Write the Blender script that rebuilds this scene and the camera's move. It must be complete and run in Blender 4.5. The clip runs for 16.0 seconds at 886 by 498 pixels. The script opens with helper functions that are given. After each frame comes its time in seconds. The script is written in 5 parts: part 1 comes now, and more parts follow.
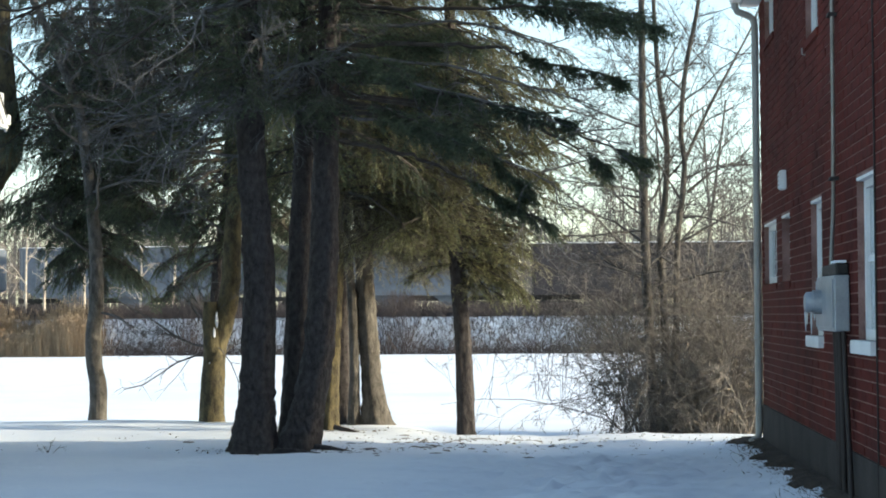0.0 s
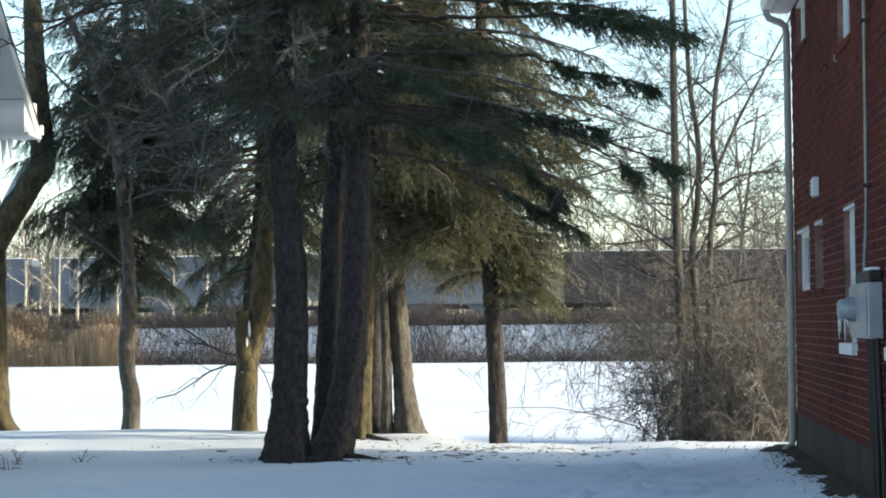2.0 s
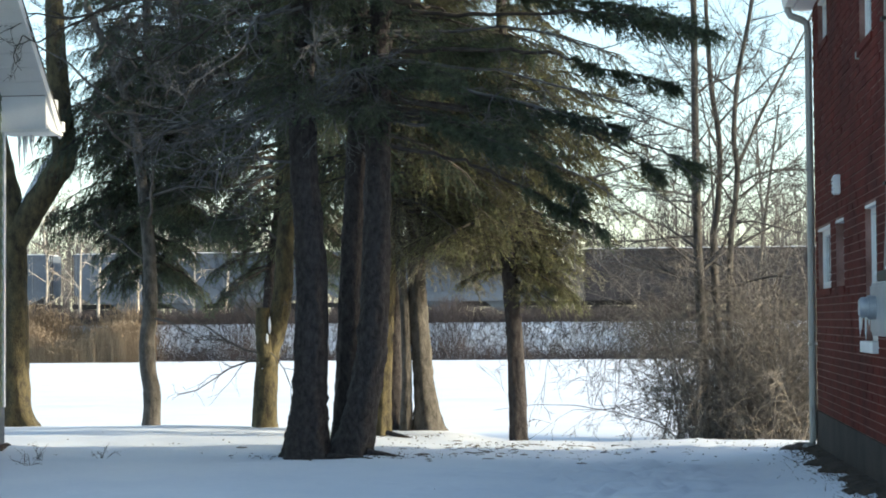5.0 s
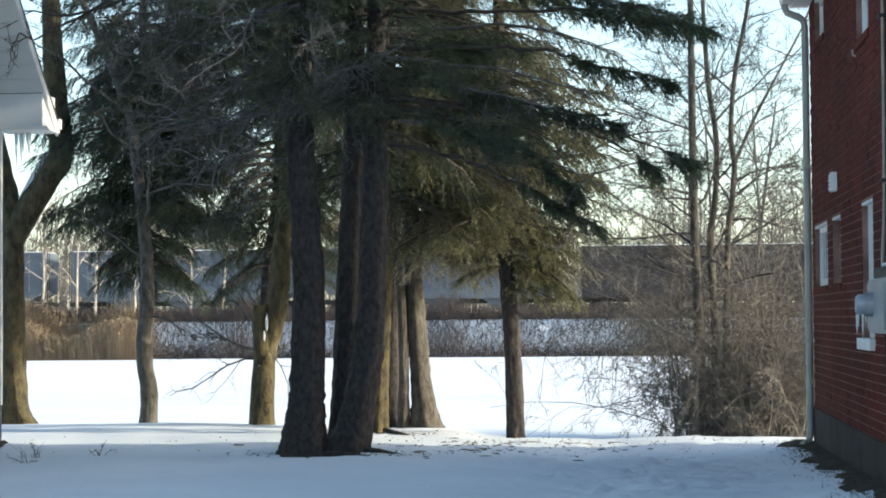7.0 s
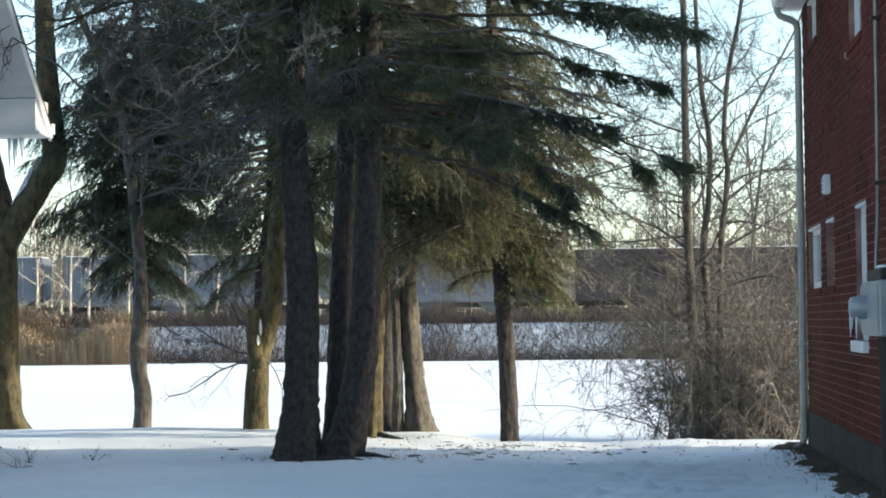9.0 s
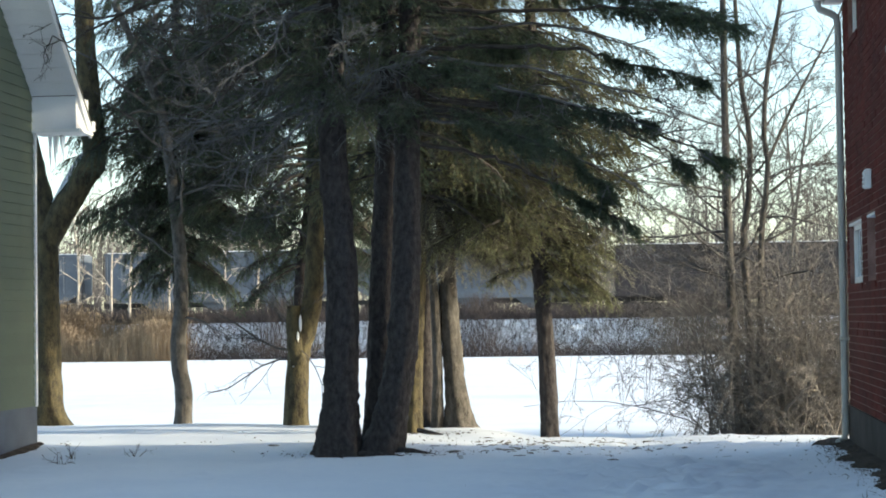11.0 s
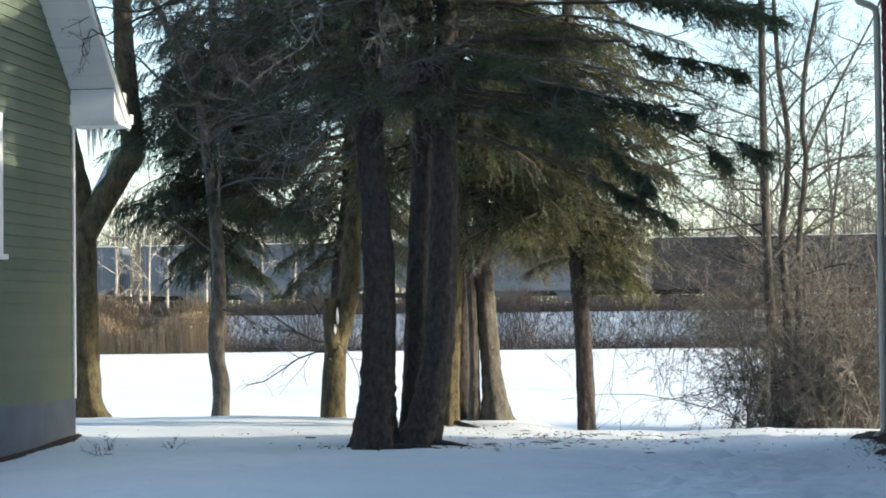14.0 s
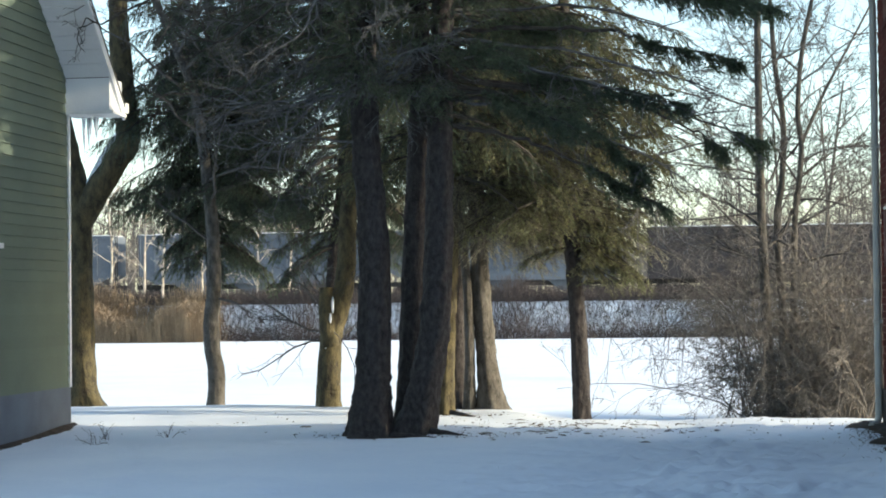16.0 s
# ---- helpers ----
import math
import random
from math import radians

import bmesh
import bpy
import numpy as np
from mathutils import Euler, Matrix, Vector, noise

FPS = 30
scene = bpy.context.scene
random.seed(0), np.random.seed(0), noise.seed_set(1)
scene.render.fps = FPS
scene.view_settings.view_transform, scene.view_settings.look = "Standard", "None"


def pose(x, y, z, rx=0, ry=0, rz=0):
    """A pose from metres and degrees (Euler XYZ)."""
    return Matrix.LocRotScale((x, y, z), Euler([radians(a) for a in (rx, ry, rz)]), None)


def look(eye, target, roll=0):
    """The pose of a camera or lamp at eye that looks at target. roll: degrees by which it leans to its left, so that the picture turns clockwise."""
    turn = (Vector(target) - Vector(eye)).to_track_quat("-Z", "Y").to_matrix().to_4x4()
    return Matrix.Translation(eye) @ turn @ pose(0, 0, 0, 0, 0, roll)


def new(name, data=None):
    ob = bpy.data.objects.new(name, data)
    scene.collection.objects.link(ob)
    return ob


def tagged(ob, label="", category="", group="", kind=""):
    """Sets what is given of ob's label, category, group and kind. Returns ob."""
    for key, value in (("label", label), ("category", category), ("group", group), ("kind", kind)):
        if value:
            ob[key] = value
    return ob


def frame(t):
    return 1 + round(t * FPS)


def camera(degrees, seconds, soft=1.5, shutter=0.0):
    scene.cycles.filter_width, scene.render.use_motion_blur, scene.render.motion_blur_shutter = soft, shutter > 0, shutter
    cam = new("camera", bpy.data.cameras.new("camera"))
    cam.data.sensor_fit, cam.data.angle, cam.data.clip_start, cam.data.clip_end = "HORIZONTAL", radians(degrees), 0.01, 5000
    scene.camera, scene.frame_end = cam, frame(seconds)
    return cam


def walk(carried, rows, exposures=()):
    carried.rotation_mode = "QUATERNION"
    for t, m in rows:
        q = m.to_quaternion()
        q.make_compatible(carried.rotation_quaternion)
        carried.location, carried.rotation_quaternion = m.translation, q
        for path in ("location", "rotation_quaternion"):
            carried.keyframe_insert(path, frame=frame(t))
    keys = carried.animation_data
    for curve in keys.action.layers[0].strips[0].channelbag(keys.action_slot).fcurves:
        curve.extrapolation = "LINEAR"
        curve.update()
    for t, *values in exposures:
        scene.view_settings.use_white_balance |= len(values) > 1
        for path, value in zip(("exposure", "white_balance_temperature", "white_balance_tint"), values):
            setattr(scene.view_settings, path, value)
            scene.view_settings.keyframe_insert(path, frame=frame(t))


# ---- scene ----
cam = camera(26.16, 16.0, 1.85)
EYE, TILT, LEAN, TURN = 1.5, 1.97, 0.4, 4.42
# seconds, yaw, pitch, roll: the camera turns where it stands
ROWS = [
    (0.0, 0.000, -0.000, -0.000),
    (0.5, 0.359, 0.065, 0.073),
    (1.0, 0.807, 0.003, 0.191),
    (1.5, 0.895, 0.136, 0.235),
    (2.0, 0.956, 0.255, 0.210),
    (2.5, 1.174, 0.229, 0.214),
    (3.0, 1.390, 0.108, 0.156),
    (3.5, 1.514, 0.243, 0.209),
    (4.0, 1.647, 0.157, 0.071),
    (6.5, 1.438, 0.192, 0.146),
    (7.0, 1.476, 0.088, 0.116),
    (7.5, 1.456, 0.234, 0.072),
    (8.0, 1.279, 0.251, 0.129),
    (8.5, 1.232, 0.209, 0.244),
    (10.8, 2.231, 0.211, 0.429),
    (11.0, 2.468, 0.085, 0.462),
    (11.5, 2.957, -0.060, 0.477),
    (12.0, 3.120, -0.093, 0.557),
    (12.5, 3.306, -0.106, 0.447),
    (13.0, 3.381, -0.165, 0.530),
    (13.5, 3.519, -0.261, 0.560),
    (14.0, 3.578, -0.125, 0.427),
    (14.5, 3.589, -0.105, 0.374),
    (15.0, 3.671, -0.272, 0.318),
    (15.5, 3.616, -0.649, 0.320),
    (16.0, 3.441, -0.450, 0.373),
]
EXPOSURE, KELVIN, TINT = 0.66, 6450, 2
walk(cam, [(t, pose(0, 0, EYE, TILT, LEAN, TURN) @ pose(0, 0, 0, 90 + p, r, y)) for t, y, p, r in ROWS], [(0.0, EXPOSURE, KELVIN, TINT), (16.0, EXPOSURE, KELVIN, TINT)])

# ---- world and sun ----
SUN_AZ, SUN_EL = radians(94), radians(15)  # clockwise from +y, above the horizon
world = bpy.data.worlds.new("world")
scene.world = world
world.use_nodes = True
wn = world.node_tree.nodes
sky = wn.new("ShaderNodeTexSky")
sky.sky_type = "NISHITA"
sky.sun_disc = False
sky.sun_elevation, sky.sun_rotation = SUN_EL, SUN_AZ
sky.air_density, sky.dust_density, sky.ozone_density = 0.8, 1.2, 0.4
world.node_tree.links.new(sky.outputs[0], wn["Background"].inputs[0])
wn["Background"].inputs[1].default_value = 0.27
sun = new("sun", bpy.data.lights.new("sun", "SUN"))
sun.data.energy, sun.data.angle, sun.data.color = 5.0, radians(0.5), (1.0, 0.86, 0.68)
sun.matrix_world = look((math.sin(SUN_AZ) * math.cos(SUN_EL) * 100, math.cos(SUN_AZ) * math.cos(SUN_EL) * 100, math.sin(SUN_EL) * 100), (0, 0, 0))


# ---- materials ----
def mat(name, c1, c2=None, rough=0.8, scale=6.0, fine=60.0, bump=0.3, metal=0.0, stretch=(1, 1, 1), rand=0.0, island=0.0, spec=0.3, dist=0.01):
    """A surface of two mixed colours at two scales, with fine relief."""
    m = bpy.data.materials.new(name)
    m.use_nodes = True
    nt = m.node_tree
    n, l = nt.nodes, nt.links
    b = n["Principled BSDF"]
    b.inputs["Roughness"].default_value, b.inputs["Metallic"].default_value = rough, metal
    b.inputs["Specular IOR Level"].default_value = spec
    c2 = c2 or tuple(v * 0.65 for v in c1)
    tc, mp = n.new("ShaderNodeTexCoord"), n.new("ShaderNodeMapping")
    mp.inputs["Scale"].default_value = stretch
    l.new(tc.outputs["Object"], mp.inputs[0])
    big, small = n.new("ShaderNodeTexNoise"), n.new("ShaderNodeTexNoise")
    for tex, s, d in ((big, scale, 5), (small, fine, 3)):
        tex.inputs["Scale"].default_value, tex.inputs["Detail"].default_value = s, d
        l.new(mp.outputs[0], tex.inputs[0])
    add = n.new("ShaderNodeMath")
    add.operation = "MULTIPLY_ADD"
    add.inputs[1].default_value = 0.45
    l.new(small.outputs[0], add.inputs[0])
    l.new(big.outputs[0], add.inputs[2])
    ramp = n.new("ShaderNodeValToRGB")
    ramp.color_ramp.elements[0].position, ramp.color_ramp.elements[1].position = 0.52, 0.92
    ramp.color_ramp.elements[0].color, ramp.color_ramp.elements[1].color = (*c2, 1), (*c1, 1)
    l.new(add.outputs[0], ramp.inputs[0])
    col = ramp.outputs[0]
    if rand or island:
        src = n.new("ShaderNodeObjectInfo").outputs["Random"] if rand else n.new("ShaderNodeNewGeometry").outputs["Random Per Island"]
        mr = n.new("ShaderNodeMapRange")
        k = rand or island
        mr.inputs[3].default_value, mr.inputs[4].default_value = 1 - k, 1 + k
        l.new(src, mr.inputs[0])
        hs = n.new("ShaderNodeHueSaturation")
        l.new(mr.outputs[0], hs.inputs["Value"])
        l.new(col, hs.inputs["Color"])
        col = hs.outputs[0]
    l.new(col, b.inputs["Base Color"])
    if bump:
        bp = n.new("ShaderNodeBump")
        bp.inputs["Strength"].default_value, bp.inputs["Distance"].default_value = bump, dist
        l.new(add.outputs[0], bp.inputs["Height"])
        l.new(bp.outputs[0], b.inputs["Normal"])
    return m


M = {}
M["bark_spruce"] = mat("bark_spruce", (0.066, 0.058, 0.057), (0.024, 0.021, 0.021), 0.95, 20, 90, 0.9, stretch=(1, 1, 0.6), dist=0.025)
M["bark_grey"] = mat("bark_grey", (0.13, 0.119, 0.104), (0.042, 0.038, 0.033), 0.9, 12, 60, 1.0, stretch=(1, 1, 0.5), dist=0.025)
M["bark_moss"] = mat("bark_moss", (0.125, 0.105, 0.055), (0.035, 0.03, 0.022), 0.95, 11, 60, 1.0, stretch=(1, 1, 0.5), dist=0.03)
M["twig_dead"] = mat("twig_dead", (0.15, 0.153, 0.158), (0.07, 0.072, 0.076), 0.9, 12, 60, 0.2)
M["limb_bark"] = mat("limb_bark", (0.075, 0.066, 0.058), (0.035, 0.03, 0.027), 0.9, 12, 60, 0.3)
M["twig_bare"] = mat("twig_bare", (0.12, 0.114, 0.106), (0.055, 0.052, 0.049), 0.85, 10, 50, 0.2)
M["twig_thicket"] = mat("twig_thicket", (0.20, 0.178, 0.155), (0.085, 0.076, 0.068), 0.85, 3, 40, 0.2, island=0.25)
M["twig_far"] = mat("twig_far", (0.21, 0.185, 0.16), (0.11, 0.097, 0.086), 0.9, 0.3, 5, 0.0)
M["birch"] = mat("birch", (0.55, 0.50, 0.43), (0.25, 0.21, 0.17), 0.8, 4, 30, 0.2)
M["reed"] = mat("reed", (0.39, 0.30, 0.20), (0.20, 0.15, 0.105), 0.85, 0.6, 9, 0.0, island=0.25)
M["bare_patch"] = mat("bare_patch", (0.24, 0.22, 0.19), (0.10, 0.09, 0.075), 0.95, 9, 60, 0.5)
M["brush"] = mat("brush", (0.11, 0.088, 0.08), (0.05, 0.042, 0.042), 0.9, 0.5, 8, 0.0, island=0.3)
M["needle"] = mat("needle", (0.108, 0.138, 0.082), (0.042, 0.060, 0.043), 0.65, 1.2, 9, 0.0, island=0.3)
M["needle_olive"] = mat("needle_olive", (0.195, 0.195, 0.098), (0.09, 0.093, 0.052), 0.65, 1.5, 9, 0.0, island=0.35)
M["needle_brown"] = mat("needle_brown", (0.24, 0.225, 0.16), (0.115, 0.107, 0.08), 0.7, 1.5, 9, 0.0, island=0.35)
M["brick"] = mat("brick", (0.125, 0.025, 0.018), (0.06, 0.015, 0.012), 0.9, 1.2, 30, 0.5, island=0.12, spec=0.1)
M["brick_one"] = mat("brick_one", (0.125, 0.025, 0.018), (0.06, 0.015, 0.012), 0.9, 1.2, 30, 0.5, rand=0.12, spec=0.1)
M["mortar"] = mat("mortar", (0.30, 0.18, 0.155), (0.13, 0.068, 0.056), 0.95, 4, 70, 0.5)
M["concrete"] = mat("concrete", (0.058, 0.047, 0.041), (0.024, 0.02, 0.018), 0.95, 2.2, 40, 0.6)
M["white_paint"] = mat("white_paint", (0.80, 0.80, 0.78), (0.66, 0.66, 0.65), 0.5, 3, 60, 0.08)
M["frame_grey"] = mat("frame_grey", (0.55, 0.58, 0.62), (0.45, 0.47, 0.5), 0.5, 3, 60, 0.05)
M["downspout"] = mat("downspout", (0.44, 0.43, 0.39), (0.33, 0.32, 0.29), 0.45, 3, 40, 0.1)
M["meter_grey"] = mat("meter_grey", (0.36, 0.38, 0.40), (0.26, 0.28, 0.30), 0.4, 5, 50, 0.1, metal=0.3)
M["pipe_brown"] = mat("pipe_brown", (0.04, 0.03, 0.027), (0.022, 0.017, 0.015), 0.6, 6, 50, 0.1)
M["soil"] = mat("soil", (0.075, 0.058, 0.045), (0.025, 0.02, 0.016), 0.95, 5, 40, 0.9, dist=0.03)
M["conduit"] = mat("conduit", (0.30, 0.28, 0.25), (0.2, 0.18, 0.16), 0.5, 6, 50, 0.1, metal=0.4)
M["dark_metal"] = mat("dark_metal", (0.035, 0.032, 0.03), (0.02, 0.018, 0.017), 0.6, 4, 40, 0.2)
M["siding"] = mat("siding", (0.115, 0.145, 0.11), (0.09, 0.115, 0.09), 0.7, 1.2, 50, 0.15, rand=0.06)
M["house_foundation"] = mat("house_foundation", (0.115, 0.138, 0.18), (0.078, 0.095, 0.125), 0.85, 2, 40, 0.3)
M["soffit"] = mat("soffit", (0.72, 0.73, 0.75), (0.62, 0.63, 0.65), 0.55, 2, 50, 0.05)
M["shingle"] = mat("shingle", (0.07, 0.065, 0.06), (0.035, 0.033, 0.03), 0.9, 6, 50, 0.6)
M["plank_dark"] = mat("plank_dark", (0.035, 0.032, 0.03), None, 0.9, 4, 40, 0.2)
M["wagon_grey"] = mat("wagon_grey", (0.115, 0.135, 0.165), (0.075, 0.088, 0.108), 0.6, 0.5, 7, 0.1)
M["wagon_brown"] = mat("wagon_brown", (0.058, 0.048, 0.048), (0.034, 0.03, 0.032), 0.7, 0.5, 7, 0.1)
M["rail_steel"] = mat("rail_steel", (0.07, 0.055, 0.05), (0.04, 0.03, 0.03), 0.6, 2, 20, 0.1)
M["ballast"] = mat("ballast", (0.16, 0.14, 0.13), (0.07, 0.06, 0.06), 0.95, 3, 18, 0.6)
M["leaf_litter"] = mat("leaf_litter", (0.10, 0.075, 0.05), (0.04, 0.03, 0.022), 0.95, 8, 60, 0.4, island=0.3)


def let_through(m, share):
    """Thin needles pass part of the light that falls on them."""
    nt = m.node_tree
    n, l = nt.nodes, nt.links
    b, out = n["Principled BSDF"], n["Material Output"]
    tr, mix = n.new("ShaderNodeBsdfTranslucent"), n.new("ShaderNodeMixShader")
    l.new(b.inputs["Base Color"].links[0].from_socket, tr.inputs[0])
    mix.inputs[0].default_value = share
    l.new(b.outputs[0], mix.inputs[1])
    l.new(tr.outputs[0], mix.inputs[2])
    l.new(mix.outputs[0], out.inputs[0])


for key in ("needle", "needle_olive", "needle_brown"):
    let_through(M[key], 0.42)
let_through(M["reed"], 0.3)


def snow_mat():
    return mat("snow", (0.80, 0.83, 0.87), (0.73, 0.77, 0.83), 0.75, 0.7, 14, 0.35, spec=0.2, dist=0.02)


def glass_mat():
    m = bpy.data.materials.new("window_glass")
    m.use_nodes = True
    b = m.node_tree.nodes["Principled BSDF"]
    b.inputs["Base Color"].default_value = (0.8, 0.85, 0.88, 1)
    b.inputs["Roughness"].default_value, b.inputs["Transmission Weight"].default_value = 0.02, 0.9
    return m


def ice_mat():
    m = bpy.data.materials.new("ice")
    m.use_nodes = True
    b = m.node_tree.nodes["Principled BSDF"]
    b.inputs["Base Color"].default_value = (0.92, 0.95, 0.97, 1)
    b.inputs["Roughness"].default_value, b.inputs["Transmission Weight"].default_value, b.inputs["IOR"].default_value = 0.12, 0.6, 1.31
    return m


M["snow"], M["glass"], M["ice"] = snow_mat(), glass_mat(), ice_mat()


# ---- building tools ----
class Acc:
    """Gathers triangles and quads as arrays for one mesh."""

    def __init__(self):
        self.v, self.f, self.n = [], [], 0

    def add(self, verts, faces):
        verts = np.asarray(verts, float).reshape(-1, 3)
        self.v.append(verts)
        self.f.append(np.asarray(faces, int) + self.n)
        self.n += len(verts)

    def tube(self, pts, radii, sides=6, cap=True):
        pts = np.asarray(pts, float)
        k = len(pts)
        d = np.gradient(pts, axis=0)
        d /= np.linalg.norm(d, axis=1)[:, None] + 1e-9
        ref = np.array([1.0, 0, 0]) if abs(d[0][0]) < 0.8 else np.array([0, 1.0, 0])
        u = np.cross(d, ref)
        u /= np.linalg.norm(u, axis=1)[:, None] + 1e-9
        w = np.cross(d, u)
        a = np.arange(sides) * 2 * math.pi / sides
        rr = np.asarray(radii, float)
        rr = rr[:, None] * np.ones(sides) if rr.ndim == 1 else rr
        ring = pts[:, None] + rr[:, :, None] * (np.cos(a)[None, :, None] * u[:, None] + np.sin(a)[None, :, None] * w[:, None])
        i = np.arange(k - 1)[:, None] * sides
        j = np.arange(sides)[None]
        j2 = (j + 1) % sides
        q = np.stack([i + j, i + j2, i + sides + j2, i + sides + j], -1).reshape(-1, 4)
        self.add(ring.reshape(-1, 3), q)
        if cap:
            c = np.vstack([ring[-1], pts[-1:]])
            self.add(c, [(b, (b + 1) % sides, sides) for b in range(sides)])

    def sticks(self, a, b, ra, rb):
        a, b = np.asarray(a, float).reshape(-1, 3), np.asarray(b, float).reshape(-1, 3)
        n = len(a)
        if not n:
            return
        d = b - a
        d /= np.linalg.norm(d, axis=1)[:, None] + 1e-9
        ref = np.where(np.abs(d[:, 2:3]) < 0.9, [[0, 0, 1.0]], [[1.0, 0, 0]])
        u = np.cross(d, ref)
        u /= np.linalg.norm(u, axis=1)[:, None] + 1e-9
        w = np.cross(d, u)
        ra, rb = np.broadcast_to(ra, n)[:, None], np.broadcast_to(rb, n)[:, None]
        vs = []
        for base, r in ((a, ra), (b, rb)):
            for k in range(3):
                t = k * 2 * math.pi / 3
                vs.append(base + r * (math.cos(t) * u + math.sin(t) * w))
        verts = np.stack(vs, 1).reshape(-1, 3)
        q = np.array([(0, 1, 4, 3), (1, 2, 5, 4), (2, 0, 3, 5)])
        self.add(verts, (np.arange(n)[:, None, None] * 6 + q[None]).reshape(-1, 4))

    def needles(self, p, d, length, width):
        """Slender triangles from p along d."""
        n = len(p)
        d = d / (np.linalg.norm(d, axis=1)[:, None] + 1e-9)
        u = np.cross(d, np.random.normal(size=(n, 3)))
        u /= np.linalg.norm(u, axis=1)[:, None] + 1e-9
        length, width = np.broadcast_to(length, n)[:, None], np.broadcast_to(width, n)[:, None]
        verts = np.stack([p - u * width / 2, p + u * width / 2, p + d * length], 1).reshape(-1, 3)
        self.add(verts, np.arange(n * 3).reshape(-1, 3))

    def box(self, x0, x1, y0, y1, z0, z1):
        v = [(x, y, z) for z in (z0, z1) for y in (y0, y1) for x in (x0, x1)]
        self.add(v, [(0, 2, 3, 1), (4, 5, 7, 6), (0, 1, 5, 4), (2, 6, 7, 3), (0, 4, 6, 2), (1, 3, 7, 5)])

    def prism(self, outline, axis, lo, hi):
        """An outline of two coordinates, drawn out along an axis from lo to hi."""
        def place(p, c):
            q = list(p)
            q.insert(axis, c)
            return q
        k = len(outline)
        self.add([place(p, lo) for p in outline] + [place(p, hi) for p in outline], [(i, (i + 1) % k, k + (i + 1) % k, k + i) for i in range(k)])
        mid = [sum(p[0] for p in outline) / k, sum(p[1] for p in outline) / k]
        for c in (lo, hi):
            self.add([place(p, c) for p in outline] + [place(mid, c)], [(i, (i + 1) % k, k) for i in range(k)])

    def mesh(self, name, origin=(0, 0, 0), smooth=False):
        me = bpy.data.meshes.new(name)
        v = np.concatenate(self.v) - np.asarray(origin)
        sizes = np.concatenate([np.full(len(f), f.shape[1]) for f in self.f])
        idx = np.concatenate([f.ravel() for f in self.f])
        me.vertices.add(len(v))
        me.vertices.foreach_set("co", v.ravel())
        me.loops.add(len(idx))
        me.loops.foreach_set("vertex_index", idx.astype(np.int32))
        me.polygons.add(len(sizes))
        me.polygons.foreach_set("loop_start", np.concatenate([[0], np.cumsum(sizes)[:-1]]).astype(np.int32))
        me.polygons.foreach_set("use_smooth", np.full(len(sizes), smooth))
        me.update(calc_edges=True)
        me.validate()
        return me


ORIGIN = {}


def thing(name, label, category, at=(0, 0, 0), group="", kind=""):
    ob = new(name)
    ob.empty_display_size = 0.1
    ob.location = at
    ORIGIN[ob] = at
    return tagged(ob, label, category, group, kind)


def part(name, acc, material, parent, label="", smooth=False, bevel=0.0, kind=""):
    me = acc.mesh(name, ORIGIN[parent], smooth)
    me.materials.append(M[material])
    ob = new(name, me)
    ob.parent = parent
    ORIGIN[ob] = ORIGIN[parent]
    if bevel:
        md = ob.modifiers.new("bevel", "BEVEL")
        md.width, md.segments, md.limit_method = bevel, 2, "ANGLE"
    return tagged(ob, label, kind=kind)


def single(name, acc, material, label, category, at=(0, 0, 0), group="", kind="", smooth=False, bevel=0.0):
    me = acc.mesh(name, at, smooth)
    me.materials.append(M[material])
    ob = new(name, me)
    ob.location = at
    ORIGIN[ob] = at
    if bevel:
        md = ob.modifiers.new("bevel", "BEVEL")
        md.width, md.segments, md.limit_method = bevel, 2, "ANGLE"
    return tagged(ob, label, category, group, kind)


def boxed(*b):
    a = Acc()
    a.box(*b)
    return a


def step(a, b, x):
    t = np.clip((x - a) / (b - a), 0, 1)
    return t * t * (3 - 2 * t)


# ---- ground ----
def ground_z(x, y):
    """Lawn, a gentle drop to the field, the railway bank and its top."""
    x, y = np.asarray(x, float), np.asarray(y, float)
    edge = 22.3 + 2.6 * step(-1.7, -3.0, x) + 0.8 * step(-3.5, -6.5, x)
    z = -0.55 * step(edge, edge + 9, y)
    z = z + 0.02 * np.sin(x * 1.3 + 0.7) * np.sin(y * 0.9) * step(60, 20, y)
    z = z + 1.95 * np.clip((y - 99.6) / 1.25, 0, 1)
    z = z + 0.035 * np.sin(y * 1.05 + x * 0.13) * step(34, 42, y) * step(96, 90, y)
    z = z - 0.10 * step(-6.0, -8.5, x) * step(23, 19, y)
    # the crest of the lawn, and the bank against the brick foundation
    z = z + 0.035 * step(20.5, 22.3, y) * step(60, 30, y)
    z = z + (0.06 + 0.012 * np.clip(21.2 - y, 0, 8)) * np.exp(-((x - 1.89) / 0.55) ** 2) * step(22.4, 21.4, y) * step(3, 9, y)
    # a trodden path towards the field
    z = z - 0.035 * np.exp(-((x + 0.55 - 0.03 * (y - 20)) / 0.55) ** 2) * step(8, 12, y) * step(27, 24, y)
    return z


